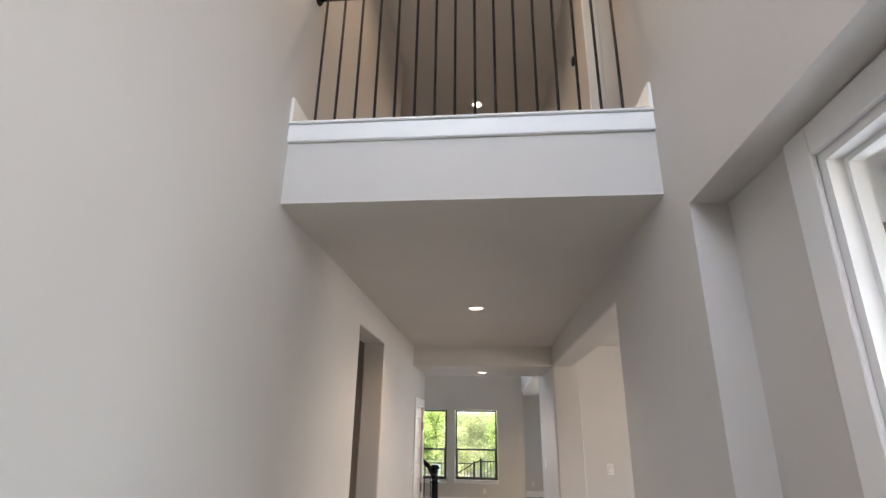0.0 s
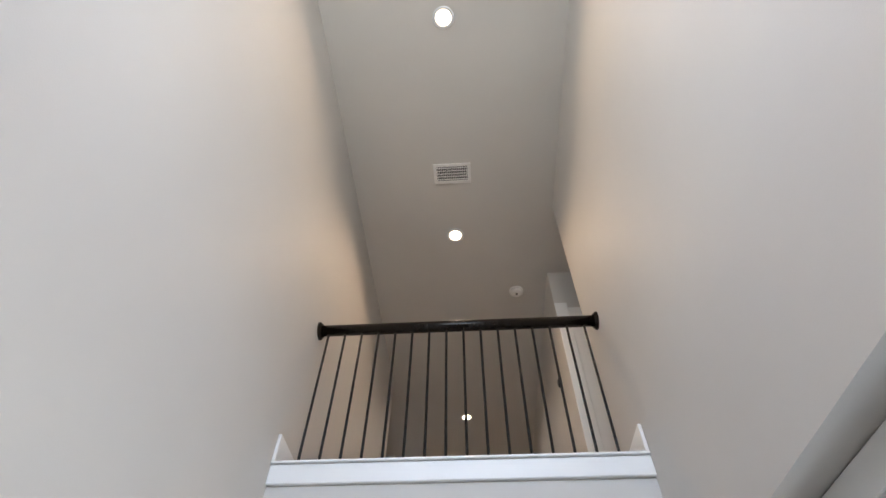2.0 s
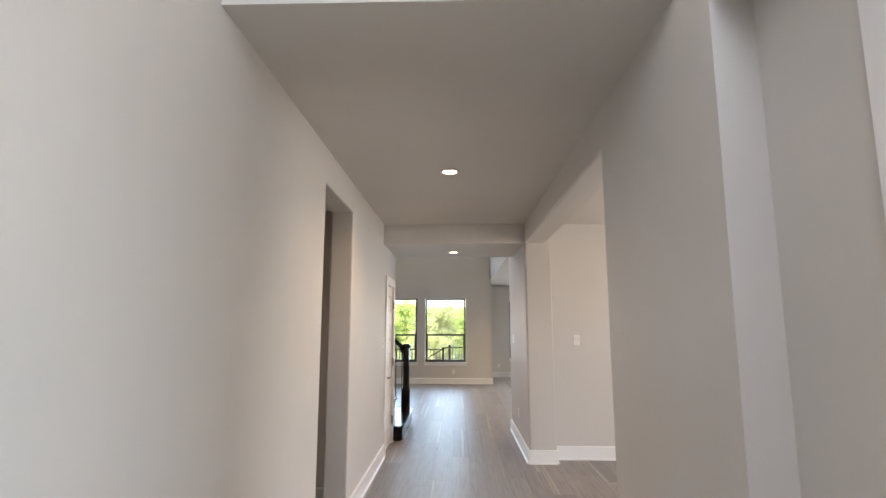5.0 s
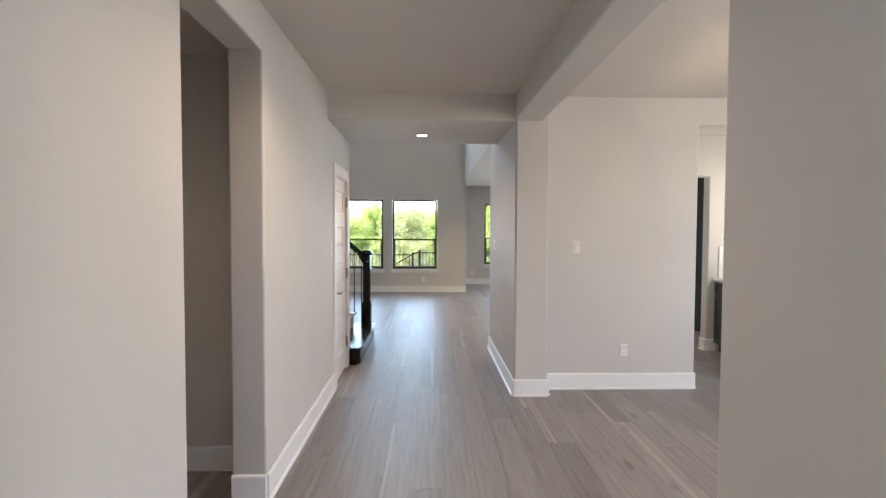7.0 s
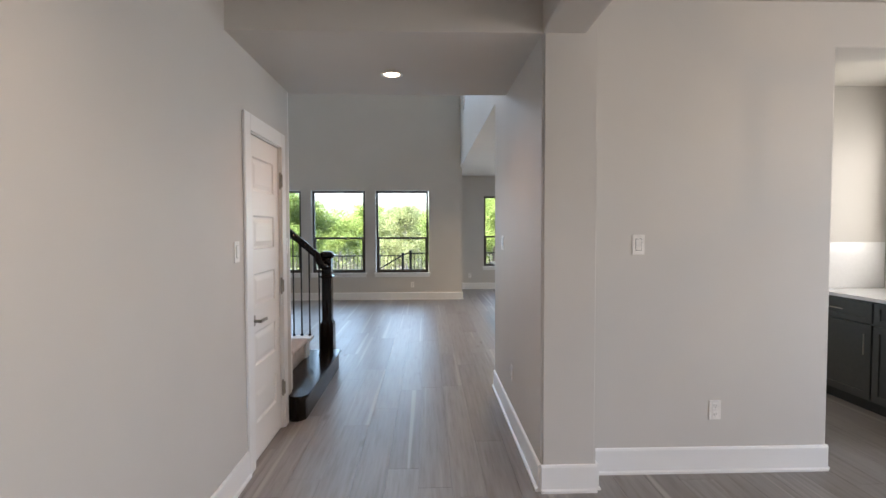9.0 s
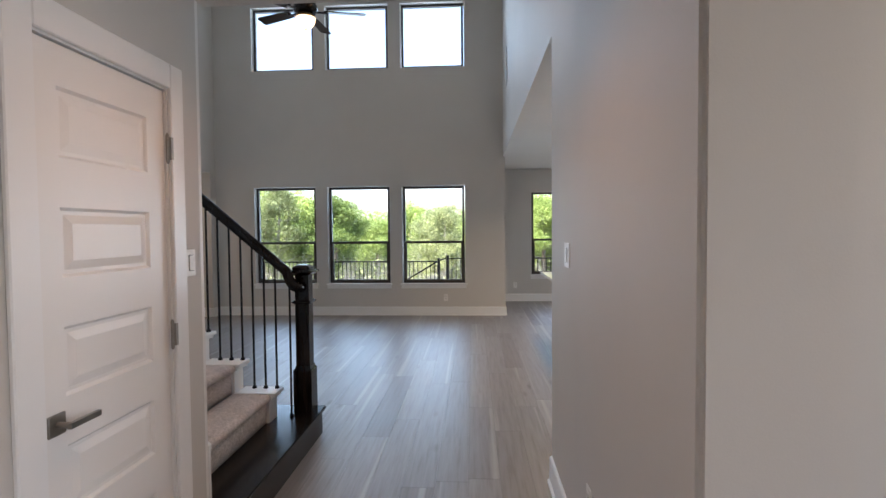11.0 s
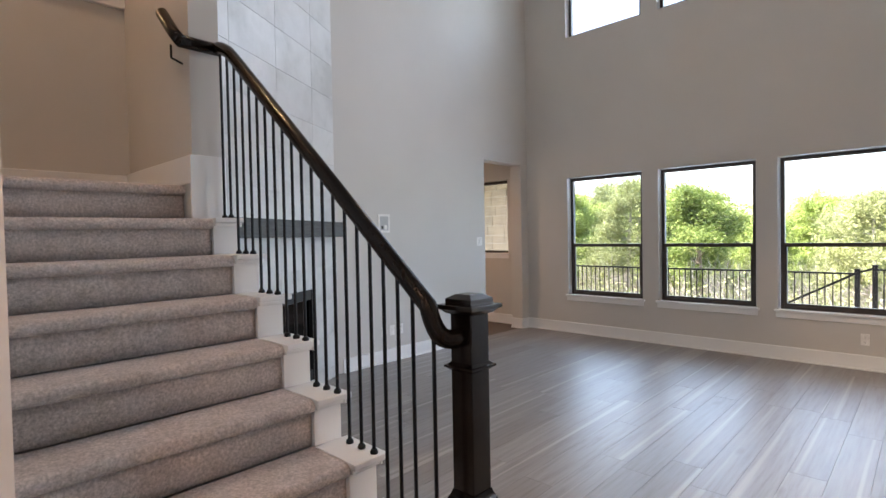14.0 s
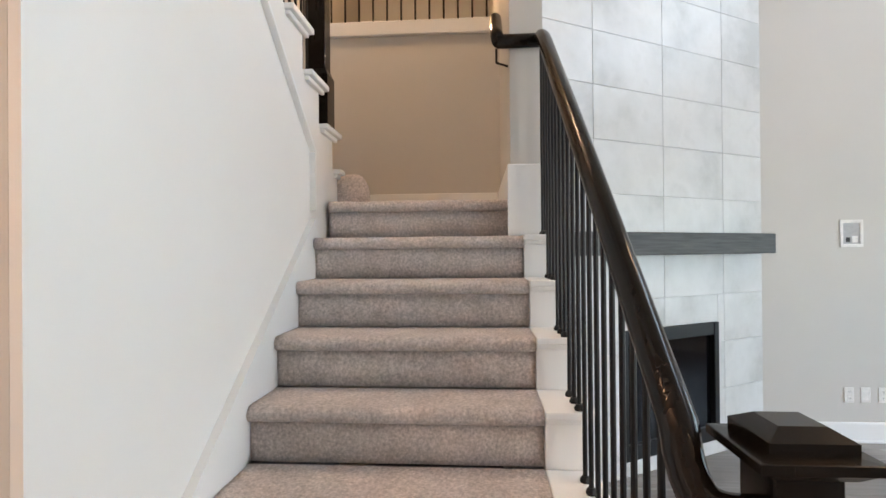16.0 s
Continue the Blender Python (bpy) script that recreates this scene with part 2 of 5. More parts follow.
def leaf_mat(name, a, c):
    m, nt, b = mat(name, a, 0.6, spec=0.2)
    gm = nt.nodes.new("ShaderNodeNewGeometry")
    oi = nt.nodes.new("ShaderNodeObjectInfo")
    ad = nt.nodes.new("ShaderNodeMath")
    ad.operation = 'MULTIPLY_ADD'
    ad.inputs[1].default_value = 0.45
    nt.links.new(oi.outputs["Random"], ad.inputs[0])
    hf = nt.nodes.new("ShaderNodeMath")
    hf.operation = 'MULTIPLY'
    hf.inputs[1].default_value = 0.55
    nt.links.new(gm.outputs["Random Per Island"], hf.inputs[0])
    nt.links.new(hf.outputs[0], ad.inputs[2])
    col = ramp(nt, ad.outputs[0], [(0.0, a), (1.0, c)])
    nt.links.new(col, b.inputs["Base Color"])
    tr = nt.nodes.new("ShaderNodeBsdfTranslucent")
    nt.links.new(col, tr.inputs[0])
    mx = nt.nodes.new("ShaderNodeMixShader")
    mx.inputs[0].default_value = 0.25
    nt.links.new(b.outputs[0], mx.inputs[1])
    nt.links.new(tr.outputs[0], mx.inputs[2])
    nt.links.new(mx.outputs[0], nt.nodes["Material Output"].inputs[0])
    return m


LEAF = leaf_mat("juniper foliage", (0.12, 0.19, 0.055), (0.48, 0.58, 0.18))
LEAF2 = leaf_mat("oak foliage", (0.13, 0.17, 0.075), (0.42, 0.46, 0.22))
BARK = simple("grey-brown bark", (0.20, 0.165, 0.135), 0.9, vary=0.35, scale=14)
TWIG = simple("bare grey twigs", (0.46, 0.43, 0.40), 0.9, vary=0.2)
GRASS = simple("dry grass and leaf litter", (0.14, 0.12, 0.07), 0.95, vary=0.5, scale=1.7)
STONE = simple("cream limestone", (0.40, 0.36, 0.28), 0.9, vary=0.18, scale=5)
MORTAR = simple("pale mortar", (0.55, 0.52, 0.45), 0.95)
SHADE_SLAB = simple("dark shade slab", (0.12, 0.11, 0.10), 0.9, vary=0.2)


# ---- building helpers ----
def mesh_of(name, bm, material, smooth=False):
    me = bpy.data.meshes.new(name)
    bm.to_mesh(me)
    bm.free()
    for m in (material if isinstance(material, (list, tuple)) else [material]):
        me.materials.append(m)
    if smooth:
        for p in me.polygons:
            p.use_smooth = True
    return me


def part(name, bm, material, parent=None, label="", smooth=False):
    ob = new(name, mesh_of(name, bm, material, smooth))
    if parent is not None:
        ob.parent = parent
    return tagged(ob, label)


def thing(name, m, label, category, group="", kind=""):
    ob = new(name)
    ob.empty_display_size = 0.1
    ob.matrix_world = m if isinstance(m, Matrix) else Matrix.Translation(m)
    return tagged(ob, label, category, group, kind)


def struct(name, bm, material, label, category):
    return tagged(part(name, bm, material), label, category, kind="structure")


def box(bm, x0, x1, y0, y1, z0, z1, bevel=0.0, segments=1):
    x0, x1 = min(x0, x1), max(x0, x1)
    y0, y1 = min(y0, y1), max(y0, y1)
    z0, z1 = min(z0, z1), max(z0, z1)
    v = [bm.verts.new(p) for p in ((x0, y0, z0), (x1, y0, z0), (x1, y1, z0), (x0, y1, z0), (x0, y0, z1), (x1, y0, z1), (x1, y1, z1), (x0, y1, z1))]
    f = [bm.faces.new([v[i] for i in q]) for q in ((3, 2, 1, 0), (4, 5, 6, 7), (0, 1, 5, 4), (1, 2, 6, 5), (2, 3, 7, 6), (3, 0, 4, 7))]
    if bevel:
        es = list({e for q in f for e in q.edges})
        bmesh.ops.bevel(bm, geom=es, offset=bevel, segments=segments, affect='EDGES', profile=0.6)
    return bm


def bx(x0, x1, y0, y1, z0, z1, bevel=0.0, segments=1):
    return box(bmesh.new(), x0, x1, y0, y1, z0, z1, bevel, segments)


def cyl(bm, p, q, r, r2=None, n=12, caps=True):
    p, q = Vector(p), Vector(q)
    r2 = r if r2 is None else r2
    rot = (q - p).to_track_quat("Z", "Y").to_matrix()
    a, b = [], []
    for i in range(n):
        d = rot @ Vector((math.cos(2 * math.pi * i / n), math.sin(2 * math.pi * i / n), 0))
        a.append(bm.verts.new(p + d * r))
        b.append(bm.verts.new(q + d * r2))
    for i in range(n):
        bm.faces.new((a[i], a[(i + 1) % n], b[(i + 1) % n], b[i]))
    if caps:
        bm.faces.new(a[::-1])
        bm.faces.new(b)
    return bm


def lathe(bm, profile, n=20, at=(0, 0, 0), m=None):
    """Turn (radius, height) pairs about z."""
    rings = []
    for r, z in profile:
        ring = []
        for i in range(n):
            v = Vector((r * math.cos(2 * math.pi * i / n), r * math.sin(2 * math.pi * i / n), z))
            v = (m @ v) if m is not None else v + Vector(at)
            ring.append(bm.verts.new(v))
        rings.append(ring)
    for a, b in zip(rings, rings[1:]):
        for i in range(n):
            bm.faces.new((a[i], a[(i + 1) % n], b[(i + 1) % n], b[i]))
    bm.faces.new(rings[0][::-1])
    bm.faces.new(rings[-1])
    return bm


def prism(bm, poly, depth, m):
    """A polygon in local x, y pushed along local z by depth, set by the matrix m."""
    a = [bm.verts.new(m @ Vector((x, y, 0))) for x, y in poly]
    b = [bm.verts.new(m @ Vector((x, y, depth))) for x, y in poly]
    n = len(poly)
    bm.faces.new(a[::-1])
    bm.faces.new(b)
    for i in range(n):
        bm.faces.new((a[i], a[(i + 1) % n], b[(i + 1) % n], b[i]))
    bmesh.ops.recalc_face_normals(bm, faces=bm.faces)
    return bm


# local x -> world x, local y -> world z, depth -> world -y / +y
def xz(y, flip=False):
    return Matrix(((1, 0, 0, 0), (0, 0, 1 if flip else -1, y), (0, 1, 0, 0), (0, 0, 0, 1)))


def sweep(bm, pts, prof, up=Vector((0, 0, 1))):
    """A profile (side, up) carried along points."""
    pts = [Vector(p) for p in pts]
    rings = []
    for i, p in enumerate(pts):
        d0 = (p - pts[i - 1]).normalized() if i else (pts[1] - p).normalized()
        d1 = (pts[i + 1] - p).normalized() if i < len(pts) - 1 else d0
        d = (d0 + d1).normalized()
        side = d.cross(up).normalized()
        u = side.cross(d).normalized()
        k = 1 / max(0.5, d.dot(d1))
        rings.append([bm.verts.new(p + side * a + u * b * (k if abs(d0.z - d1.z) > 1e-3 else 1)) for a, b in prof])
    n = len(prof)
    for a, b in zip(rings, rings[1:]):
        for i in range(n):
            bm.faces.new((a[i], a[(i + 1) % n], b[(i + 1) % n], b[i]))
    bm.faces.new(rings[0][::-1])
    bm.faces.new(rings[-1])
    bmesh.ops.recalc_face_normals(bm, faces=bm.faces)
    return bm


def wall_mesh(axis, a, b, u0, u1, z0, z1, openings=(), round_corners=0.012):
    """A slab from a to b across its axis, u0..u1 along, with openings (ua, ub, za, zb) cut right through."""
    us = sorted({u0, u1, *[o[i] for o in openings for i in (0, 1) if u0 < o[i] < u1]})
    zs = sorted({z0, z1, *[o[i] for o in openings for i in (2, 3) if z0 < o[i] < z1]})
    solid = {}
    for i in range(len(us) - 1):
        for j in range(len(zs) - 1):
            cu, cz = (us[i] + us[i + 1]) / 2, (zs[j] + zs[j + 1]) / 2
            solid[i, j] = not any(o[0] < cu < o[1] and o[2] < cz < o[3] for o in openings)
    bm = bmesh.new()
    vs = {}

    def v(s, u, z):
        if (s, u, z) not in vs:
            c = (a, b)[s]
            vs[s, u, z] = bm.verts.new((c, u, z) if axis == "x" else (u, c, z))
        return vs[s, u, z]
    for (i, j), full in solid.items():
        if not full:
            continue
        ua, ub, za, zb = us[i], us[i + 1], zs[j], zs[j + 1]
        for s in (0, 1):
            bm.faces.new((v(s, ua, za), v(s, ub, za), v(s, ub, zb), v(s, ua, zb)))
        for (di, dj), (p, q) in {(-1, 0): ((ua, za), (ua, zb)), (1, 0): ((ub, za), (ub, zb)), (0, -1): ((ua, za), (ub, za)), (0, 1): ((ua, zb), (ub, zb))}.items():
            if not solid.get((i + di, j + dj), False):
                bm.faces.new((v(0, *p), v(0, *q), v(1, *q), v(1, *p)))
    bmesh.ops.recalc_face_normals(bm, faces=bm.faces)
    if round_corners and openings:
        es = []
        for e in bm.edges:
            if len(e.link_faces) != 2 or e.calc_face_angle(0) < 1:
                continue
            p, q = (w.co for w in e.verts)
            up, uq = (p.y, q.y) if axis == "x" else (p.x, q.x)
            c = p.x - q.x if axis == "x" else p.y - q.y
            if abs(c) > 1e-6:
                continue
            for o in openings:
                inside = lambda u, z: o[0] - 1e-5 <= u <= o[1] + 1e-5 and o[2] - 1e-5 <= z <= o[3] + 1e-5
                if inside(up, p.z) and inside(uq, q.z) and not (abs(p.z - z0) < 1e-5 and abs(q.z - z0) < 1e-5):
                    es.append(e)
                    break
        if es:
            bmesh.ops.bevel(bm, geom=es, offset=round_corners, segments=3, affect='EDGES', profile=0.5)
    return bm


# ---- large structure ----
TOP = 5.69       # upper ceiling
UP = 3.10        # upper floor
LX, RX = -1.00, 0.69    # faces of the hall's walls


def wall(name, axis, a, b, u0, u1, z0, z1, openings=(), label="painted greige drywall wall", r=0.012, material=None):
    return struct(name, wall_mesh(axis, a, b, u0, u1, z0, z1, openings, r), material or WALL, label, "wall")


# foyer and hall
wall("wall_hall_west", "x", -1.19, LX, -0.95, 7.875, 0, TOP, [(3.95, 4.87, 0, 2.50), (6.985, 7.655, 0, 2.065), (5.1, 7.875, UP, TOP)], "greige hall wall with a cased closet door and a drywall opening")
wall("wall_foyer_header", "x", RX, 0.99, -0.95, 2.114, 2.596, 2.757, label="greige drywall header over the entry recess", r=0)
wall("wall_entry_door", "x", 0.83, 0.99, -0.95, 2.114, 0, 2.594, [(0.66, 1.605, 0, 2.505)], "greige recessed wall round the entry door", 0.004)
wall("wall_hall_east", "x", RX, 0.93, 2.114, 6.66, 0, 2.757, [(3.37, 6.66, 0, 2.51)], "greige hall wall with a wide opening to the dining room", 0.016)
bm = prism(bmesh.new(), [(RX, 6.66), (1.0, 6.66), (1.0, 6.859), (0.93, 6.859), (0.93, 8.58), (RX, 8.58)], 2.757, Matrix.Identity(4))
bmesh.ops.bevel(bm, geom=[e for e in bm.edges if abs(e.verts[0].co.z - e.verts[1].co.z) > 1 and e.verts[0].co.y < 6.8], offset=0.014, segments=3, affect='EDGES')
struct("wall_hall_pier", bm, WALL, "greige drywall pier and hall wall beside the dining room", "wall")
wall("wall_upper_east", "x", RX, 0.93, -0.95, 7.80, 2.757, TOP, [(2.75, 3.50, UP, TOP)], "greige upper foyer wall", 0.01)
wall("wall_front", "y", -1.10, -0.95, -1.19, 0.99, 0, TOP, [(-0.95, 0.65, 3.4, 5.2)], "greige foyer wall with a high window", 0.01)
wall("wall_balcony_edge", "y", 2.35, 2.47, LX, RX, 2.757, 3.055, label="pale drywall face of the upper landing")
struct("floor_upper", bx(LX, RX, 2.472, 7.80, 2.762, UP), CARPET, "grey carpeted upper landing floor", "floor")
struct("ceiling_hall", bx(LX, RX, 2.35, 6.66, 2.745, 2.757), CEIL, "flat painted hall ceiling", "ceiling")
struct("ceiling_hall_beam", bx(LX, RX, 6.66, 7.95, 2.51, 2.745), CEIL, "dropped drywall soffit at the end of the hall", "ceiling")
wall("wall_living_south", "y", 7.80, 7.95, -1.19, 0.93, 2.757, TOP, label="greige wall above the hall mouth")
struct("ceiling_upper", bx(-8.2, 2.4, -1.10, 14.65, TOP, TOP + 0.2), CEIL, "flat painted upper ceiling", "ceiling")
wall("wall_upper_passage", "y", 3.50, 3.62, 0.93, 2.2, UP, TOP, label="greige wall of the upper passage")
wall("wall_upper_passage_end", "x", 2.2, 2.3, 1.0, 3.62, UP, TOP)
wall("wall_upper_passage_side", "y", 1.0, 1.1, 0.93, 2.2, UP, TOP)
struct("floor_upper_passage", bx(0.93, 2.3, 1.0, 3.62, UP - 0.05, UP), CARPET, "grey carpeted upper passage floor", "floor")
wall("wall_upper_loft_end", "y", 4.9, 5.0, -3.2, -1.19, UP, TOP)
wall("wall_upper_loft_west", "x", -3.3, -3.2, 4.9, 6.85, UP, TOP)
struct("floor_upper_loft", bx(-3.2, -1.19, 5.0, 6.85, UP - 0.05, UP), CARPET, "grey carpeted loft floor", "floor")

# the vestibule behind the drywall opening
wall("wall_vestibule_north", "y", 5.26, 5.38, -3.0, -1.19, 0, 2.6, label="greige vestibule wall")
wall("wall_vestibule_west", "x", -3.1, -3.0, 2.9, 5.38, 0, 2.6)
wall("wall_vestibule_south", "y", 2.8, 2.9, -3.1, -1.19, 0, 2.6)
struct("ceiling_vestibule", bx(-3.1, -1.19, 2.8, 5.38, 2.6, 2.7), CEIL, "flat painted vestibule ceiling", "ceiling")

# dining room, butler's bar
wall("wall_dining_north", "y", 6.86, 7.12, 0.931, 5.2, 0, 2.78, [(2.47, 3.19, 0, 2.52)], "greige dining room wall with a drywall opening", 0.014)
wall("wall_dining_south", "y", 2.75, 2.90, 0.93, 5.2, 0, 2.78)
wall("wall_dining_east", "x", 5.2, 5.35, 2.75, 7.12, 0, 2.78, [(3.5, 5.7, 0.7, 2.5)], "greige dining room wall with a wide window")
struct("ceiling_dining", bx(0.93, 5.35, 2.75, 7.12, 2.78, 2.95), CEIL, "flat painted dining room ceiling", "ceiling")
wall("wall_bar_west", "x", 2.33, 2.47, 7.12, 8.44, 0, 2.72)
wall("wall_bar_east", "x", 4.20, 4.34, 7.12, 8.44, 0, 2.72, [(7.38, 8.12, 1.18, 2.32)], "greige bar wall with a narrow window")
wall("wall_bar_north", "y", 8.38, 8.52, 2.54, 5.4, 0, 2.72, [(2.54, 3.42, 0, 2.2)], "greige wall with an opening to the kitchen")
wall("wall_kitchen_south", "y", 8.44, 8.58, 0.93, 2.54, 0, 2.72)

# living room and kitchen
wall("wall_living_north", "y", 14.45, 14.65, -4.3, 0.79, 0, TOP,
     [(x, x + 1.09, 0.53, 2.245) for x in (-3.60, -2.295, -0.99)] + [(x, x + 1.09, 4.27, 5.36) for x in (-3.60, -2.295, -0.99)],
     "tall greige living room wall with six windows", 0.01)
wall("wall_living_west", "x", -4.5, -4.3, 8.9, 14.65, 0, TOP, [(13.40, 14.28, 0, 2.50)], "tall greige living room wall with a drywall opening", 0.012)
wall("wall_living_east_upper", "x", 0.755, 0.93, 7.95, 14.45, 2.72, TOP, label="greige wall above the kitchen")
struct("ceiling_breakfast_edge", bx(0.65, 0.93, 14.452, 16.45, 2.722, 2.95), CEIL, "flat painted ceiling by the breakfast nook", "ceiling")
wall("wall_breakfast_west", "x", 0.65, 0.79, 14.65, 16.25, 0, 2.72)
KW = [(1.44, 2.28, 0.52, 2.245), (2.475, 3.315, 0.52, 2.245)]
# the widest opening is unseen, made for the added kitchen daylight
wall("wall_breakfast_north", "y", 16.25, 16.45, 0.65, 6.4, 0, 2.72, KW + [(3.7, 6.1, 0.6, 2.3)], "greige breakfast nook wall with windows", 0.01)
wall("wall_kitchen_east", "x", 6.4, 6.55, 8.4, 16.45, 0, 2.72)
struct("ceiling_kitchen", bx(0.93, 6.55, 7.12, 16.45, 2.722, 2.95), CEIL, "flat painted kitchen ceiling", "ceiling")

# small room past the living room's drywall opening
wall("wall_nook_north", "y", 14.50, 14.65, -7.2, -4.5, 0, 2.75, [(-5.75, -4.72, 1.12, 2.33)], "greige wall with a window", 0.01)
wall("wall_nook_west", "x", -7.3, -7.2, 11.9, 14.65, 0, 2.75)
wall("wall_nook_south", "y", 11.8, 11.9, -7.3, -4.5, 0, 2.75)
struct("ceiling_nook", bx(-7.3, -4.5, 11.8, 14.65, 2.75, 2.9), CEIL, "flat painted ceiling", "ceiling")

# stairwell
wall("wall_landing_west", "x", -3.92, -3.78, 6.85, 8.86, 0, 3.03, label="greige landing wall below the upper balcony")
wall("wall_stair_north", "y", 8.86, 9.02, -3.92, -2.66, 0, TOP, label="greige end wall beside the stair landing")
wall("wall_stair_south", "y", 6.70, 6.85, -8.2, -1.19, 0, TOP)
wall("wall_game_north", "y", 8.9, 9.05, -8.2, -3.92, UP, TOP)
wall("wall_game_west", "x", -8.3, -8.2, 6.7, 9.05, UP, TOP, label="pale wall of the upper game room", material=TRIM)
struct("floor_game", bx(-8.2, -3.92, 6.85, 8.9, UP - 0.07, UP), CARPET, "grey carpeted game room floor", "floor")

# slab below the planks
struct("floor", bx(-7.3, 6.55, -1.1, 16.45, -0.25, -0.016), simple("floor underlay", (0.16, 0.13, 0.11), 0.8), "subfloor below light oak planks", "floor")
FLOOR = bpy.data.objects["floor"]


# ---- trim ----
def baseboard(x0, y0, x1, y1, nx, ny, h=0.152, t=0.016, z=0.0, extra=0.0):
    """Board along a wall's foot, from (x0, y0) to (x1, y1); (nx, ny) points into the room."""
    bm = bmesh.new()
    d = Vector((x1 - x0, y1 - y0, 0))
    ln = d.length
    d.normalize()
    m = Matrix(((d.x, nx, 0, x0), (d.y, ny, 0, y0), (0, 0, 1, z), (0, 0, 0, 1)))
    prof = [(0, 0), (t + 0.012, 0), (t + 0.012, 0.012), (t, 0.019), (t, h - 0.012), (t - 0.004, h - 0.003), (t - 0.009, h), (0, h)]
    a = [bm.verts.new(m @ Vector((-extra, p, q))) for p, q in prof]
    b = [bm.verts.new(m @ Vector((ln + extra, p, q))) for p, q in prof]
    n = len(prof)
    bm.faces.new(a)
    bm.faces.new(b[::-1])
    for i in range(n):
        bm.faces.new((a[i], a[(i + 1) % n], b[(i + 1) % n], b[i]))
    bmesh.ops.recalc_face_normals(bm, faces=bm.faces)
    return struct("baseboard", bm, TRIM, "white painted baseboard along the wall", "baseboard")


BASE = [
    (LX, -0.95, LX, 3.95, 1, 0), (LX, 4.87, LX, 6.89, 1, 0), (-1.19, 4.87, LX, 4.87, 0, -1),
    (RX, 2.114, RX, 3.37, -1, 0), (RX, 3.37, 0.93, 3.37, 0, 1), (RX, 6.66, 1.0, 6.66, 0, -1), (RX, 6.66, RX, 8.58, -1, 0),
    (1.0, 6.66, 1.0, 6.86, 1, 0), (1.0, 6.86, 2.47, 6.86, 0, -1), (2.47, 6.86, 2.47, 7.12, 1, 0),
    (3.19, 7.12, 3.19, 6.86, -1, 0), (3.19, 6.86, 5.2, 6.86, 0, -1), (RX, 8.58, 2.54, 8.58, 0, 1),
    (3.42, 8.38, 3.54, 8.38, 0, -1), (3.42, 8.52, 3.42, 8.38, -1, 0),
    (-4.3, 14.45, 0.79, 14.45, 0, -1), (0.79, 14.45, 0.79, 16.25, 1, 0), (0.79, 16.25, 6.4, 16.25, 0, -1),
    (-4.3, 10.96, -4.3, 13.40, 1, 0), (-4.3, 14.28, -4.3, 14.45, 1, 0), (-4.3, 13.40, -4.5, 13.40, 0, 1), (-4.5, 14.28, -4.3, 14.28, 0, -1),
    (-7.2, 14.50, -4.5, 14.50, 0, -1), (-3.0, 5.26, -1.19, 5.26, 0, -1), (0.93, 2.90, 5.2, 2.90, 0, 1), (5.2, 2.9, 5.2, 6.86, -1, 0),
]
for q in BASE:
    baseboard(*q)
# upper landing: edge trim and the skirting that ends at it
struct("trim_balcony_edge", bx(LX, RX, 2.330, 2.478, 3.057, 3.148, 0.004), TRIM, "white painted edge board of the upper landing", "trim")
struct("trim_balcony_cap", bx(LX, RX, 2.318, 2.60, 3.15, 3.162, 0.003), TRIM, "white painted cap board under the balusters", "trim")
for x, n in ((LX, 1), (RX, -1)):
    struct("baseboard", bx(x, x + n * 0.016, 2.325, 4.9 if n > 0 else 2.75, 3.164, 3.30, 0.003), TRIM, "white painted baseboard of the upper landing", "baseboard")
struct("trim_landing_balcony", bx(-3.94, -3.755, 6.85, 8.86, 3.032, 3.135, 0.006), TRIM, "white painted edge board of the game room balcony", "trim")


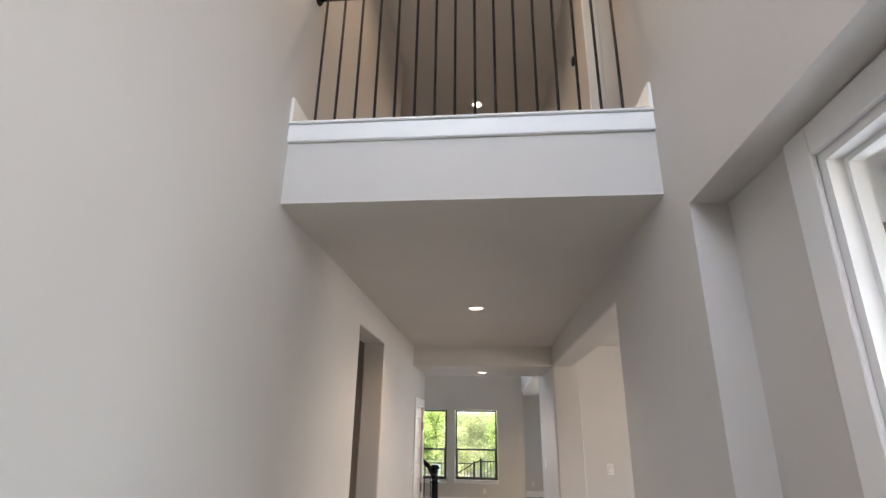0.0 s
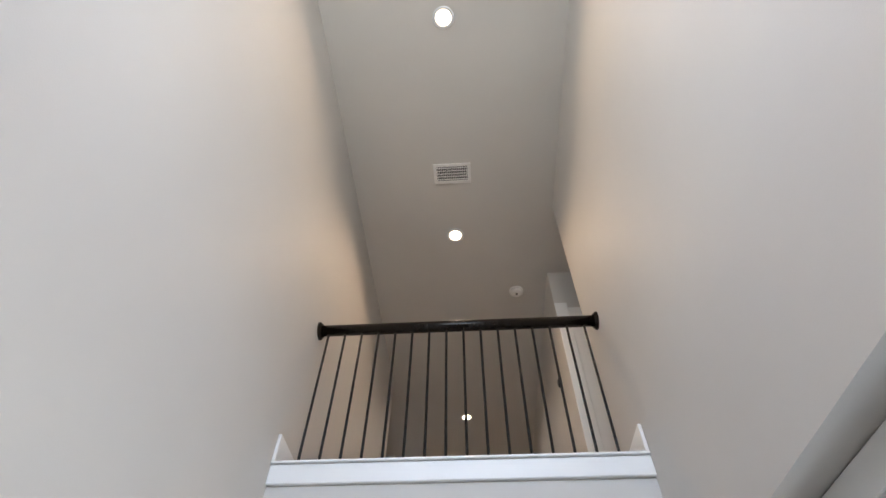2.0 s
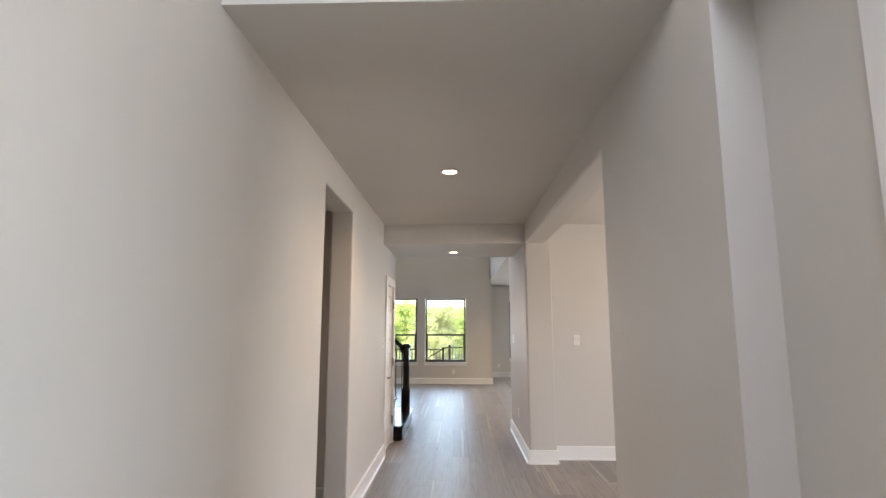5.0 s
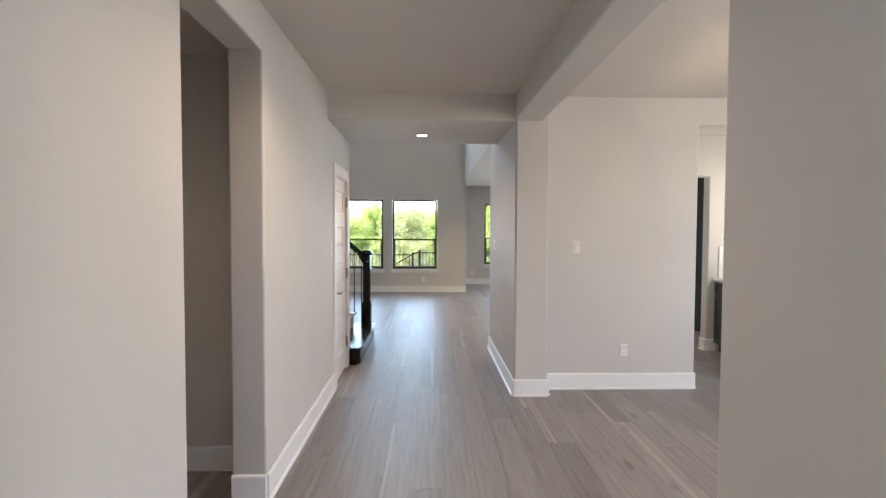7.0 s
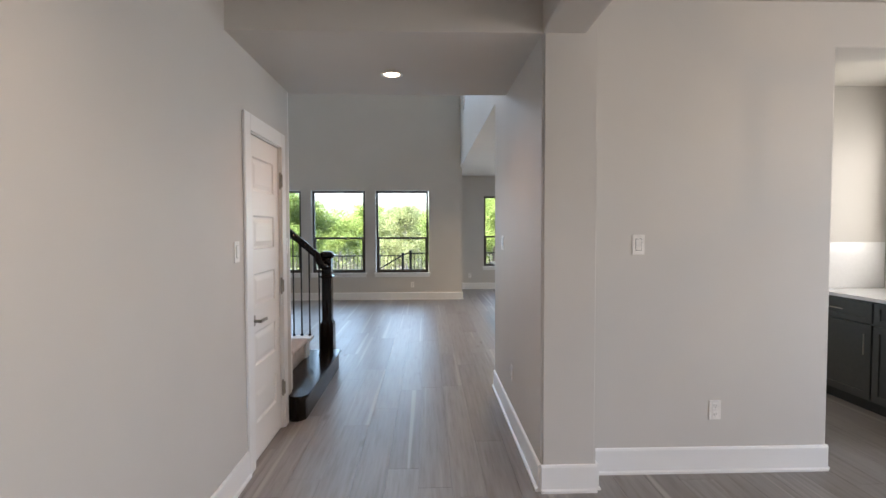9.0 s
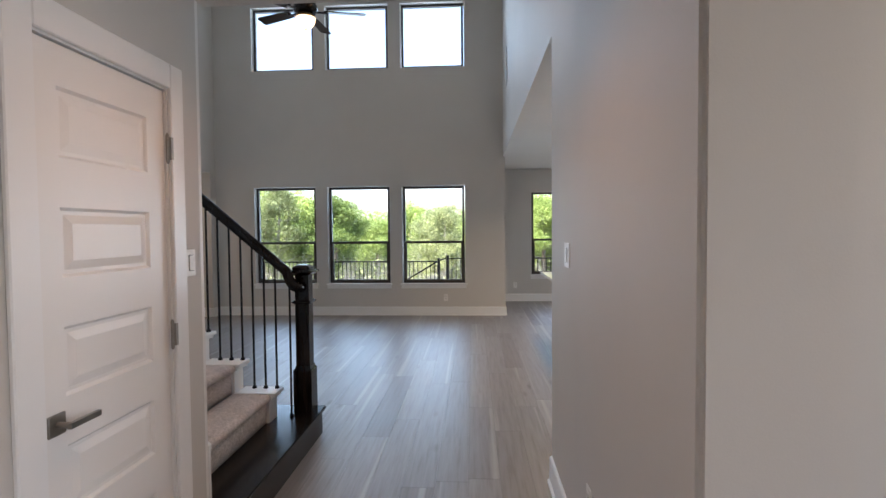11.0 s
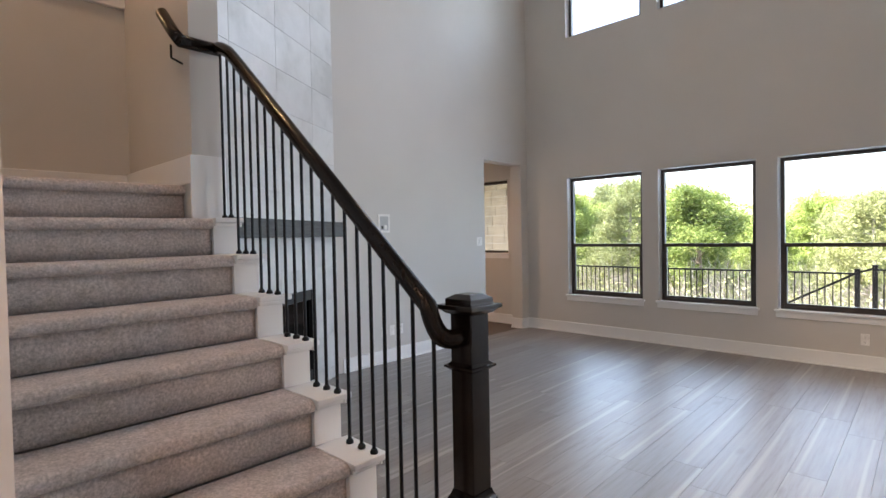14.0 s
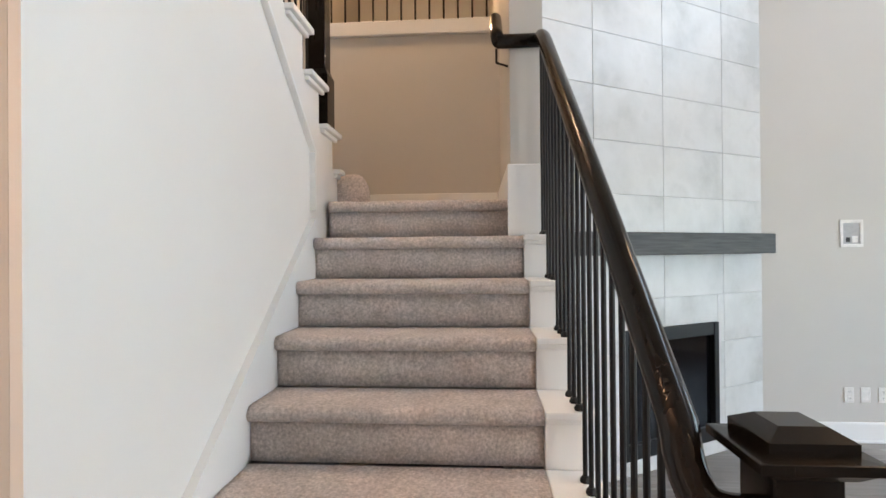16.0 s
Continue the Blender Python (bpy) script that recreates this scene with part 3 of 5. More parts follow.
# ---- windows ----
def window(name, x0, x1, z0, z1, y, wall_y, single=False, label="", sill=True):
    """A bronze single-hung window in a y-wall: frame, meeting rail, two panes, white sill with apron."""
    w = thing(name, (0, 0, 0), label or "bronze-framed single-hung window with a white sill", "window", kind="structure")
    f, d = 0.038, 0.06
    part("window_frame", bx(x0, x0 + f, y, y + d, z0, z1, 0.003), BRONZE, w)
    part("window_frame", bx(x1 - f, x1, y, y + d, z0, z1, 0.003), BRONZE, w)
    part("window_frame", bx(x0 + f, x1 - f, y, y + d, z1 - f, z1, 0.003), BRONZE, w)
    part("window_frame", bx(x0 + f, x1 - f, y, y + d, z0, z0 + f, 0.003), BRONZE, w)
    if single:
        zs = [(z0 + f, z1 - f)]
    else:
        zm = z0 + (z1 - z0) * 0.425
        part("meeting_rail", bx(x0 + f, x1 - f, y - 0.006, y + d - 0.01, zm - 0.021, zm + 0.021, 0.003), BRONZE, w)
        for xa, xb in ((x0 + f, x0 + f + 0.022), (x1 - f - 0.022, x1 - f)):
            part("sash_stile", bx(xa, xb, y + 0.004, y + 0.03, z0 + f, zm - 0.021), BRONZE, w)
        part("sash_bottom_rail", bx(x0 + f + 0.022, x1 - f - 0.022, y + 0.004, y + 0.03, z0 + f, z0 + f + 0.028), BRONZE, w)
        zs = [(z0 + f, zm - 0.021), (zm + 0.021, z1 - f)]
    for za, zb in zs:
        p = part("pane", bx(x0 + f, x1 - f, y + 0.034, y + 0.038, za, zb), PANE, w)
        p.visible_shadow = False
    if sill:
        part("window_sill", bx(x0 - 0.045, x1 + 0.045, wall_y - 0.035, y, z0 - 0.022, z0 + 0.003, 0.004), TRIM, w)
        part("sill_apron", bx(x0 - 0.03, x1 + 0.03, wall_y - 0.016, wall_y, z0 - 0.085, z0 - 0.022, 0.003), TRIM, w)
    return w


for i, x in enumerate((-3.60, -2.295, -0.99)):
    window("window_%d" % (i + 1), x + 0.01, x + 1.08, 0.555, 2.24, 14.53, 14.45)
    window("window_%d" % (i + 4), x + 0.01, x + 1.08, 4.275, 5.355, 14.535, 14.45, True, "bronze-framed fixed window high on the living room wall", False)
for i, (a, b, c, d) in enumerate(KW):
    window("window_%d" % (i + 7), a + 0.01, b - 0.01, 0.545, 2.24, 16.33, 16.25)
window("window_9", -5.74, -4.73, 1.145, 2.325, 14.575, 14.50, True, "bronze-framed window with a white sill")


# ---- doors ----
def closet_door():
    """Five-panel door, closed, in the hall's west wall; it lies in the y-z plane and faces +x."""
    d = thing("door_1", (0, 0, 0), "closed white five-panel closet door in white casing", "door", kind="structure")
    y0, y1, zt = 7.0, 7.64, 2.045
    face = LX - 0.012
    pw0, pw1 = y0 + 0.10, y1 - 0.11
    rows = []
    z = 0.235
    for k in range(5):
        rows.append((z, z + 0.215))
        z += 0.366
    slab = wall_mesh("x", face - 0.035, face, y0 + 0.003, y1 - 0.003, 0.008, zt - 0.004, [(pw0, pw1, a, b) for a, b in rows], 0)
    part("door_leaf", slab, DOORP, d)
    for a, b in rows:
        bm = bmesh.new()
        # sunk moulding, then a raised field
        def ring(y_in, x):
            return [bm.verts.new((x, y, zz)) for y, zz in ((pw0 + y_in, a + y_in), (pw1 - y_in, a + y_in), (pw1 - y_in, b - y_in), (pw0 + y_in, b - y_in))]
        rs = [ring(0, face), ring(0.010, face - 0.010), ring(0.022, face - 0.010), ring(0.05, face - 0.003)]
        for p, q in zip(rs, rs[1:]):
            for i in range(4):
                bm.faces.new((p[i], p[(i + 1) % 4], q[(i + 1) % 4], q[i]))
        bm.faces.new(rs[-1])
        bmesh.ops.recalc_face_normals(bm, faces=bm.faces)
        part("door_panel", bm, DOORP, d)
    jt = 0.016
    part("jamb", bx(-1.19, LX, y0 - jt, y0, 0, zt + 0.02), TRIM, d)
    part("jamb", bx(-1.19, LX, y1, y1 + jt, 0, zt + 0.02), TRIM, d)
    part("head_jamb", bx(-1.19, LX, y0, y1, zt, zt + 0.02), TRIM, d)
    part("casing", bx(LX, LX + 0.018, y0 - 0.105, y0 - 0.006, 0, zt + 0.107, 0.004), TRIM, d)
    part("casing", bx(LX, LX + 0.018, y1 + 0.006, y1 + 0.095, 0, zt + 0.107, 0.004), TRIM, d)
    part("head_casing", bx(LX, LX + 0.018, y0 - 0.006, y1 + 0.006, zt + 0.006, zt + 0.107, 0.004), TRIM, d)
    for z in (0.30, 1.05, 1.81):
        h = part("hinge", cyl(bmesh.new(), (LX + 0.004, y1 - 0.003, z - 0.05), (LX + 0.004, y1 - 0.003, z + 0.05), 0.007), NICKEL, d, "brushed nickel hinge")
        part("hinge_leaf", bx(LX - 0.003, LX + 0.0195, y1 - 0.002, y1 + 0.012, z - 0.045, z + 0.045), NICKEL, h)
        part("hinge_finial", lathe(bmesh.new(), [(0.003, -0.062), (0.006, -0.056), (0.007, -0.05), (0.007, 0.05), (0.006, 0.056), (0.003, 0.062)], 10, (LX + 0.004, y1 - 0.003, z)), NICKEL, h)
    hy, hz = y0 + 0.055, 0.895
    h = part("lever_handle", bx(face, face + 0.009, hy - 0.033, hy + 0.033, hz - 0.033, hz + 0.033, 0.003), NICKEL, d, "brushed nickel lever on a square plate")
    part("lever", sweep(bmesh.new(), [(face + 0.052, hy - 0.008, hz), (face + 0.052, hy + 0.05, hz), (face + 0.050, hy + 0.118, hz - 0.002)], [(-0.006, -0.009), (0.006, -0.009), (0.006, 0.009), (-0.006, 0.009)]), NICKEL, h)
    part("spindle", cyl(bmesh.new(), (face + 0.008, hy, hz), (face + 0.054, hy, hz), 0.010, n=14), NICKEL, h)


closet_door()


def entry_door():
    d = thing("door_2", (0, 0, 0), "open dark entry door in a white cased frame", "door", kind="structure")
    y0, y1, zt, f = 0.66, 1.605, 2.505, 0.83
    for a, b in ((y1 + 0.0, y1 + 0.105),):
        part("casing", bx(f - 0.018, f, a - 0.004, b, 0, zt + 0.088, 0.004), TRIM, d)
    part("casing", bx(f - 0.018, f, y0 - 0.105, y0 + 0.004, 0, zt + 0.088, 0.004), TRIM, d)
    part("head_casing", bx(f - 0.018, f, y0 + 0.004, y1 - 0.004, zt - 0.004, zt + 0.088, 0.004), TRIM, d)
    part("jamb", bx(f + 0.001, 0.985, y1 - 0.03, y1, 0, zt), TRIM, d)
    part("door_stop", bx(f + 0.045, 0.915, y1 - 0.045, y1 - 0.03, 0, zt - 0.03), TRIM, d)
    part("jamb", bx(f + 0.001, 1.03, y0, y0 + 0.03, 0, zt), TRIM, d)
    part("head_jamb", bx(f + 0.001, 1.03, y0 + 0.03, y1 - 0.03, zt - 0.03, zt), TRIM, d)
    part("head_stop", bx(f + 0.045, 0.915, y0 + 0.03, y1 - 0.045, zt - 0.045, zt - 0.03), TRIM, d)
    leaf = part("door_leaf", bx(0.965, 1.88, y1 - 0.095, y1 - 0.05, 0.01, zt - 0.05, 0.003), DOORDARK, d, "dark painted door leaf swung open")
    for z in (0.3, 1.0, 1.6, 2.24):
        h = part("hinge", bx(0.925, 0.984, y1 - 0.034, y1 - 0.029, z - 0.055, z + 0.055, 0.002), NICKEL, d, "satin nickel hinge")
        part("knuckle", cyl(bmesh.new(), (0.972, y1 - 0.04, z - 0.055), (0.972, y1 - 0.04, z + 0.055), 0.008), NICKEL, h)
    return d


entry_door()
# covered porch outside the entry door
struct("porch_ceiling", bx(0.99, 3.2, -1.1, 2.75, 2.75, 2.85), TRIM, "white porch ceiling", "porch")
struct("porch_wall", wall_mesh("x", 3.05, 3.2, -1.1, 2.75, -0.1, 2.75, [(-0.6, 2.2, 0.0, 2.4)], 0), STONE, "pale stone porch wall", "porch")

# white door and casing in the upper passage
up_door = thing("door_3", (0, 0, 0), "white cased doorway of the upper passage", "door", kind="structure")
part("casing", bx(RX, 0.80, 3.478, 3.498, UP, 5.26, 0.004), TRIM, up_door)
part("door_leaf", bx(0.93, 1.6, 3.486, 3.499, UP, 5.16), DOORP, up_door)
part("jamb", bx(0.80, 0.93, 3.484, 3.60, UP, 5.2), TRIM, up_door)


# ---- staircase ----
RISE, RUN, NOSE1 = 0.195, 0.236, -1.110
SY0, SY1, SYC = 7.922, 8.91, 9.055    # carpet from wall to cap, cap's outer side
stairs = thing("staircase", (0, 0, 0), "grey carpeted staircase with white stringer and dark bottom step", "staircase")
rng = random.Random(4)


def carpet_strip(profile, y0, y1, ny=46):
    """A carpet surface: (x, z) profile carried along y, with pile unevenness."""
    bm = bmesh.new()
    rows = []
    for j in range(ny + 1):
        y = y0 + (y1 - y0) * j / ny
        row = []
        for i, (x, z) in enumerate(profile):
            w = noise.noise(Vector((x * 30, y * 30, z * 30))) * 0.0016 + noise.noise(Vector((x * 7, y * 7, z * 7))) * 0.002
            if i in (0, len(profile) - 1):
                w = 0
            row.append(bm.verts.new((x + w, y, z + w)))
        rows.append(row)
    for a, b in zip(rows, rows[1:]):
        for i in range(len(profile) - 1):
            bm.faces.new((a[i], a[i + 1], b[i + 1], b[i]))
    bm.faces.new([v for v in rows[0]])
    bm.faces.new([v for v in rows[-1]][::-1])
    bmesh.ops.recalc_face_normals(bm, faces=bm.faces)
    return bm


def tread_profile(nose, top, back):
    """Closed from the back of the tread over the rolled nose to its underside."""
    r = 0.028
    pts = []
    n = 8
    for i in range(n + 1):
        pts.append((back + (nose - r - back) * i / n, top))
    for i in range(1, 8):
        a = math.pi / 2 - math.pi * i / 7
        pts.append((nose - r + r * math.cos(a), top - r + r * math.sin(a)))
    pts.append((nose - 0.05, top - 2 * r))
    pts.append((back, top - 2 * r))
    return pts


def step_tops(k):
    return NOSE1 - RUN * (k - 1), RISE * (k + 1)


for k in range(1, 9):
    nose, top = step_tops(k)
    back = nose - RUN - 0.02 if k < 8 else -3.78
    part("tread", carpet_strip(tread_profile(nose, top, back), SY0, SY1 if k < 8 else 8.858), CARPET, stairs, smooth=True)
    rx = nose - 0.034
    part("riser", carpet_strip([(rx - 0.03, top - 0.05), (rx, top - 0.05), (rx + 0.002, top - 0.12), (rx, top - RISE + 0.002), (rx - 0.03, top - RISE + 0.002)], SY0, SY1 if k < 8 else 8.858), CARPET, stairs, smooth=True)
    if k < 8:
        part("stringer_block", bx(nose - RUN - 0.004 if k < 7 else -2.66, nose - 0.012, SY1 + 0.001, SYC - 0.012, 0.0, top - 0.022, 0.002), TRIM, stairs, "white painted stringer")
        part("tread_cap", bx(nose - RUN - 0.010 if k < 7 else -2.66, nose + 0.028, SY1 - 0.002, SYC + 0.018, top - 0.022, top + 0.004, 0.006, 2), TRIM, stairs, "white painted tread end cap")
        part("cap_moulding", bx(nose - RUN, nose + 0.012, SYC - 0.012, SYC + 0.004, top - 0.045, top - 0.022, 0.004), TRIM, stairs)
        # scotia below the cap's nosing
        part("cap_moulding", bx(nose - 0.012, nose + 0.010, SY1 + 0.002, SYC - 0.012, top - 0.042, top - 0.022, 0.006, 2), TRIM, stairs)
# dark bottom step with a rounded end round the wall's corner
plinth_poly = [(-1.30, 7.905), (-0.999, 7.905), (-0.999, 7.78), (-0.965, 7.755), (-0.93, 7.75), (-0.90, 7.765), (-0.872, 7.80), (-0.868, 7.84), (-0.868, 9.25), (-1.30, 9.25)]
top_poly = [(-1.30, 7.905), (-0.998, 7.905), (-0.998, 7.765), (-0.965, 7.735), (-0.93, 7.728), (-0.885, 7.745), (-0.852, 7.79), (-0.845, 7.84), (-0.845, 9.275), (-1.30, 9.275)]
part("bottom_step", prism(bmesh.new(), plinth_poly, 0.168, Matrix.Translation((0, 0, 0))), DARK, stairs, "dark stained wooden bottom step")
bm = prism(bmesh.new(), top_poly, 0.027, Matrix.Translation((0, 0, 0.168)))
bmesh.ops.bevel(bm, geom=list(bm.edges), offset=0.007, segments=2, affect='EDGES')
part("bottom_tread", bm, DARK, stairs, "dark stained wooden tread with a rounded end")

# wall between the flights, its stepped top, skirt boards and beads
UPX = -3.19


def upper_step(k):
    return UPX + RUN * (k - 1), 1.755 + RISE * k


poly = [(-1.19, 0.0), (-3.03, 0.0), (-3.03, 1.755)]
for k in range(1, 8):
    x, z = upper_step(k)
    poly += [(max(x + 0.02, -3.03), z - RISE), (max(x + 0.02, -3.03), z - 0.024)]
poly += [(-1.19, upper_step(7)[1] - 0.024)]
clean = [poly[0]]
for p in poly[1:]:
    if (Vector(p) - Vector(clean[-1])).length > 1e-4:
        clean.append(p)
struct("wall_between_flights", prism(bmesh.new(), clean, 0.11, xz(7.90)), DOORP, "white painted wall below the upper flight", "wall")
struct("wall_stair_face", bx(-1.19, LX - 0.001, 7.8755, 7.90, 0, 2.757), DOORP, "white painted end of the stair wall", "wall")
upper = thing("upper_flight", (0, 0, 0), "upper flight of grey carpeted stairs with white caps", "staircase")
for k in range(1, 8):
    x, z = upper_step(k)
    part("tread_cap", bx(max(x - 0.028, -3.05), x + RUN + 0.008, 7.78, 7.942, z - 0.024, z + 0.003, 0.006, 2), TRIM, upper, "white painted tread end cap")
    part("cap_moulding", bx(max(x - 0.010, -3.03), x + RUN, 7.9005, 7.922, z - 0.046, z - 0.024, 0.006, 2), TRIM, upper)
    part("tread", carpet_strip([(2 * x - a, b) for a, b in tread_profile(x, z, x - RUN - 0.02)], 6.852, 7.779, 20), CARPET, upper, smooth=True)
    part("riser", bx(x + 0.02, x + 0.05, 6.852, 7.779, z - RISE, z - 0.05), CARPET, upper)


def rounded_step(x, y0, y1, half, z0, z1):
    """A carpeted step end with a half-round nose and a rolled top edge."""
    bm = bmesh.new()
    rings = []
    for d, z in [(0.0, z0), (0.0, z1 - 0.13)] + [(0.078 * (1 - math.cos(a)), z1 - 0.13 + 0.13 * math.sin(a)) for a in [0.26 * i for i in range(1, 7)]]:
        w = half - d
        arc = [(x + w * math.cos(a), y1 + (w - 0.01) * math.sin(a)) for a in [math.pi * i / 10 for i in range(11)]]
        rings.append([bm.verts.new((px, py, z)) for px, py in [(x + w, y0)] + arc + [(x - w, y0)]])
    bm.faces.new(rings[0][::-1])
    bm.faces.new(rings[-1])
    for a, b in zip(rings, rings[1:]):
        for k in range(len(a)):
            bm.faces.new((a[k], a[(k + 1) % len(a)], b[(k + 1) % len(a)], b[k]))
    return bm


bm = rounded_step(-3.12, 7.78, 7.99, 0.088, 1.756, 1.945)
part("starting_step", bm, CARPET, upper, smooth=True)


def board(poly, t, y, name, label, parent=None, flip=True):
    return part(name, prism(bmesh.new(), poly, t, xz(y, flip)), TRIM, parent, label)


skirt = thing("skirt_board", (0, 0, 0), "white sloping skirt board along the stair wall", "trim", kind="structure")
sk = lambda x: 0.797 + 0.766 * (-1.44 - x)
board([(-1.0, 0.2), (-2.545, 1.3), (-2.76, 1.5), (-2.545, sk(-2.545) - 0.012), (-1.0, sk(-1.0) - 0.012)], 0.020, 7.9005, "skirt_panel", "", skirt)
board([(-1.0, sk(-1.0) - 0.012), (-2.545, sk(-2.545) - 0.012), (-2.545, sk(-2.545) + 0.01), (-1.0, sk(-1.0) + 0.01)], 0.028, 7.9005, "bead", "", skirt)
board([(-2.545, 1.69), (-2.565, 1.69), (-2.565, 1.975), (-2.545, 1.965)], 0.028, 7.9005, "bead", "", skirt)
us = lambda x: 1.97 + 0.826 * (x + 2.555)
board([(-2.565, us(-2.565)), (-2.565, us(-2.565) + 0.024), (-1.19, us(-1.19) + 0.024), (-1.19, us(-1.19))], 0.028, 7.9005, "bead", "", skirt)
# skirt on the end wall beside the landing, and the corner boards by the last step
struct("baseboard", bx(-3.78, -2.652, 8.844, 8.858, 1.757, 1.91, 0.003), TRIM, "white skirting beside the landing", "baseboard")
struct("trim_stair_corner", bx(-2.658, -2.644, 8.844, 9.035, 1.56, 1.91, 0.003), TRIM, "white corner board at the foot of the end wall", "trim")
struct("baseboard", bx(-3.778, -3.764, 6.86, 8.84, 1.757, 1.90, 0.003), TRIM, "white skirting of the landing", "baseboard")


# ---- newel, handrail, balusters ----
def frustum(bm, x, y, h0, h1, z0, z1):
    """Square block, half width h0 at z0 and h1 at z1."""
    a = [bm.verts.new((x + sx * h0, y + sy * h0, z0)) for sx, sy in ((-1, -1), (1, -1), (1, 1), (-1, 1))]
    b = [bm.verts.new((x + sx * h1, y + sy * h1, z1)) for sx, sy in ((-1, -1), (1, -1), (1, 1), (-1, 1))]
    bm.faces.new(a[::-1])
    bm.faces.new(b)
    for i in range(4):
        bm.faces.new((a[i], a[(i + 1) % 4], b[(i + 1) % 4], b[i]))
    return bm


def square_turn(profile):
    """One closed square post section through (half width, height) pairs."""
    bm = bmesh.new()
    rings = [[bm.verts.new((sx * h, sy * h, z)) for sx, sy in ((-1, -1), (1, -1), (1, 1), (-1, 1))] for h, z in profile]
    bm.faces.new(rings[0][::-1])
    bm.faces.new(rings[-1])
    for a, b in zip(rings, rings[1:]):
        for i in range(4):
            bm.faces.new((a[i], a[(i + 1) % 4], b[(i + 1) % 4], b[i]))
    return bm


def newel(x, y, z0, z1, zbase, group=""):
    """Box newel: thick base, moulded collar, stepped cap with a low pyramid."""
    t = thing("newel_post", (x, y, z0), "dark stained square newel post with a stepped cap", "newel post", group)
    h = z1 - z0
    w, b = 0.049, 0.065
    zb = zbase - z0
    part("base_block", square_turn([(b, 0), (b, zb - 0.012), (b - 0.006, zb), (b - 0.009, zb + 0.004), (w + 0.001, zb + 0.022)]), DARK, t)
    part("shaft", bx(-w, w, -w, w, zb + 0.022, h - 0.055, 0.003), DARK, t)
    c = h - 0.262
    part("collar", square_turn([(w + 0.001, c - 0.012), (w + 0.008, c - 0.006), (w + 0.016, c), (w + 0.018, c), (w + 0.018, c + 0.008), (w + 0.010, c + 0.0085), (w + 0.001, c + 0.018)]), DARK, t)
    bm = square_turn([(w + 0.001, h - 0.072), (w + 0.010, h - 0.068), (w + 0.022, h - 0.058), (w + 0.030, h - 0.052), (w + 0.036, h - 0.051), (w + 0.036, h - 0.037), (w + 0.034, h - 0.036), (w + 0.012, h - 0.035), (w + 0.012, h - 0.016), (0.034, h)])
    part("cap", bm, DARK, t)
    return t


NX, NY = -0.960, 9.165
newel(NX, NY, 0.195, 1.235, 0.505)
rail_prof = [(0.030 * math.cos(a) * (1.0 if abs(math.cos(a)) < 0.9 else 1.06), 0.034 * math.sin(a)) for a in [2 * math.pi * i / 14 for i in range(14)]]
RSL = RISE / RUN
RY = 9.005


def rail_y(x):
    return 9.005 + 0.026 * (x + 2.66) / 1.6



def rail_z(x):
    return 1.505 + 0.86 * (-1.39 - x)


railing = thing("stair_railing", (0, 0, 0), "dark wooden handrail on black iron balusters", "stair railing")
pts = [(-2.66, RY, 2.510), (-2.62, RY, 2.508), (-2.585, RY, 2.497), (-2.55, RY, rail_z(-2.55) - 0.022), (-2.50, RY, rail_z(-2.50) - 0.006), (-2.44, RY, rail_z(-2.44)), (-1.9, rail_y(-1.9), rail_z(-1.9)), (-1.035, rail_y(-1.035), rail_z(-1.035))]
z0 = rail_z(-1.035)
for i in range(1, 9):
    s = i / 8
    a = math.pi / 2 * s
    pts.append((-1.035 + 0.07 * math.sin(a), rail_y(-1.035) + 0.07 * (1 - math.cos(a)), z0 - 0.117 * math.sin(a * (2 - s) * 0.999)))
pts.append((pts[-1][0], NY - 0.04, pts[-1][2]))
part("handrail", sweep(bmesh.new(), pts, rail_prof), DARK, railing, "polished dark wooden handrail", smooth=True)
part("handrail_return", sweep(bmesh.new(), [(-2.645, RY + 0.012, 2.505), (-2.645, 8.80, 2.505)], rail_prof), DARK, railing, smooth=True)
part("handrail_return", sweep(bmesh.new(), [(-2.630, 8.805, 2.502), (-2.70, 8.80, 2.56), (-2.87, 8.80, 2.715)], rail_prof), DARK, railing, smooth=True)
br = part("bracket", cyl(bmesh.new(), (-2.75, 8.80, 2.51), (-2.75, 8.80, 2.44), 0.006, n=8), IRON, railing, "black iron rail bracket")
part("bracket_arm", cyl(bmesh.new(), (-2.75, 8.80, 2.44), (-2.75, 8.858, 2.42), 0.006, n=8), IRON, br)


def baluster(x, y, z0, z1, parent, r=0.0075):
    b = part("baluster", cyl(bmesh.new(), (x, y, z0), (x, y, z1), r, n=8), IRON, parent)
    part("shoe", lathe(bmesh.new(), [(0.015, 0), (0.0165, 0.006), (0.014, 0.014), (0.009, 0.020)], 12, (x, y, z0)), IRON, b)
    return b


baluster(-1.018, RY + 0.034, 0.195, 1.15, railing)
for k in range(1, 8):
    nose, top = step_tops(k)
    for i in range(3):
        x = nose - 0.004 - 0.0787 * i
        if x > -2.62:
            baluster(x, rail_y(x), top + 0.004, min(rail_z(x), 2.51) - 0.02, railing)

# upper flight's newel and a few balusters by it
newel(-2.90, 7.84, 2.148, 3.30, 2.46)
up_rail = thing("upper_stair_railing", (0, 0, 0), "dark wooden handrail on black balusters of the upper flight", "stair railing")
part("handrail", sweep(bmesh.new(), [(-2.86, 7.84, 3.16), (-1.3, 7.84, 3.16 + 1.56 * RSL)], rail_prof), DARK, up_rail, smooth=True)
for k in range(3, 8):
    x, z = upper_step(k)
    for i in range(3):
        xx = x + 0.02 + 0.0787 * i
        baluster(xx, 7.84, z + 0.003, 3.16 + (xx + 2.86) * RSL, up_rail)


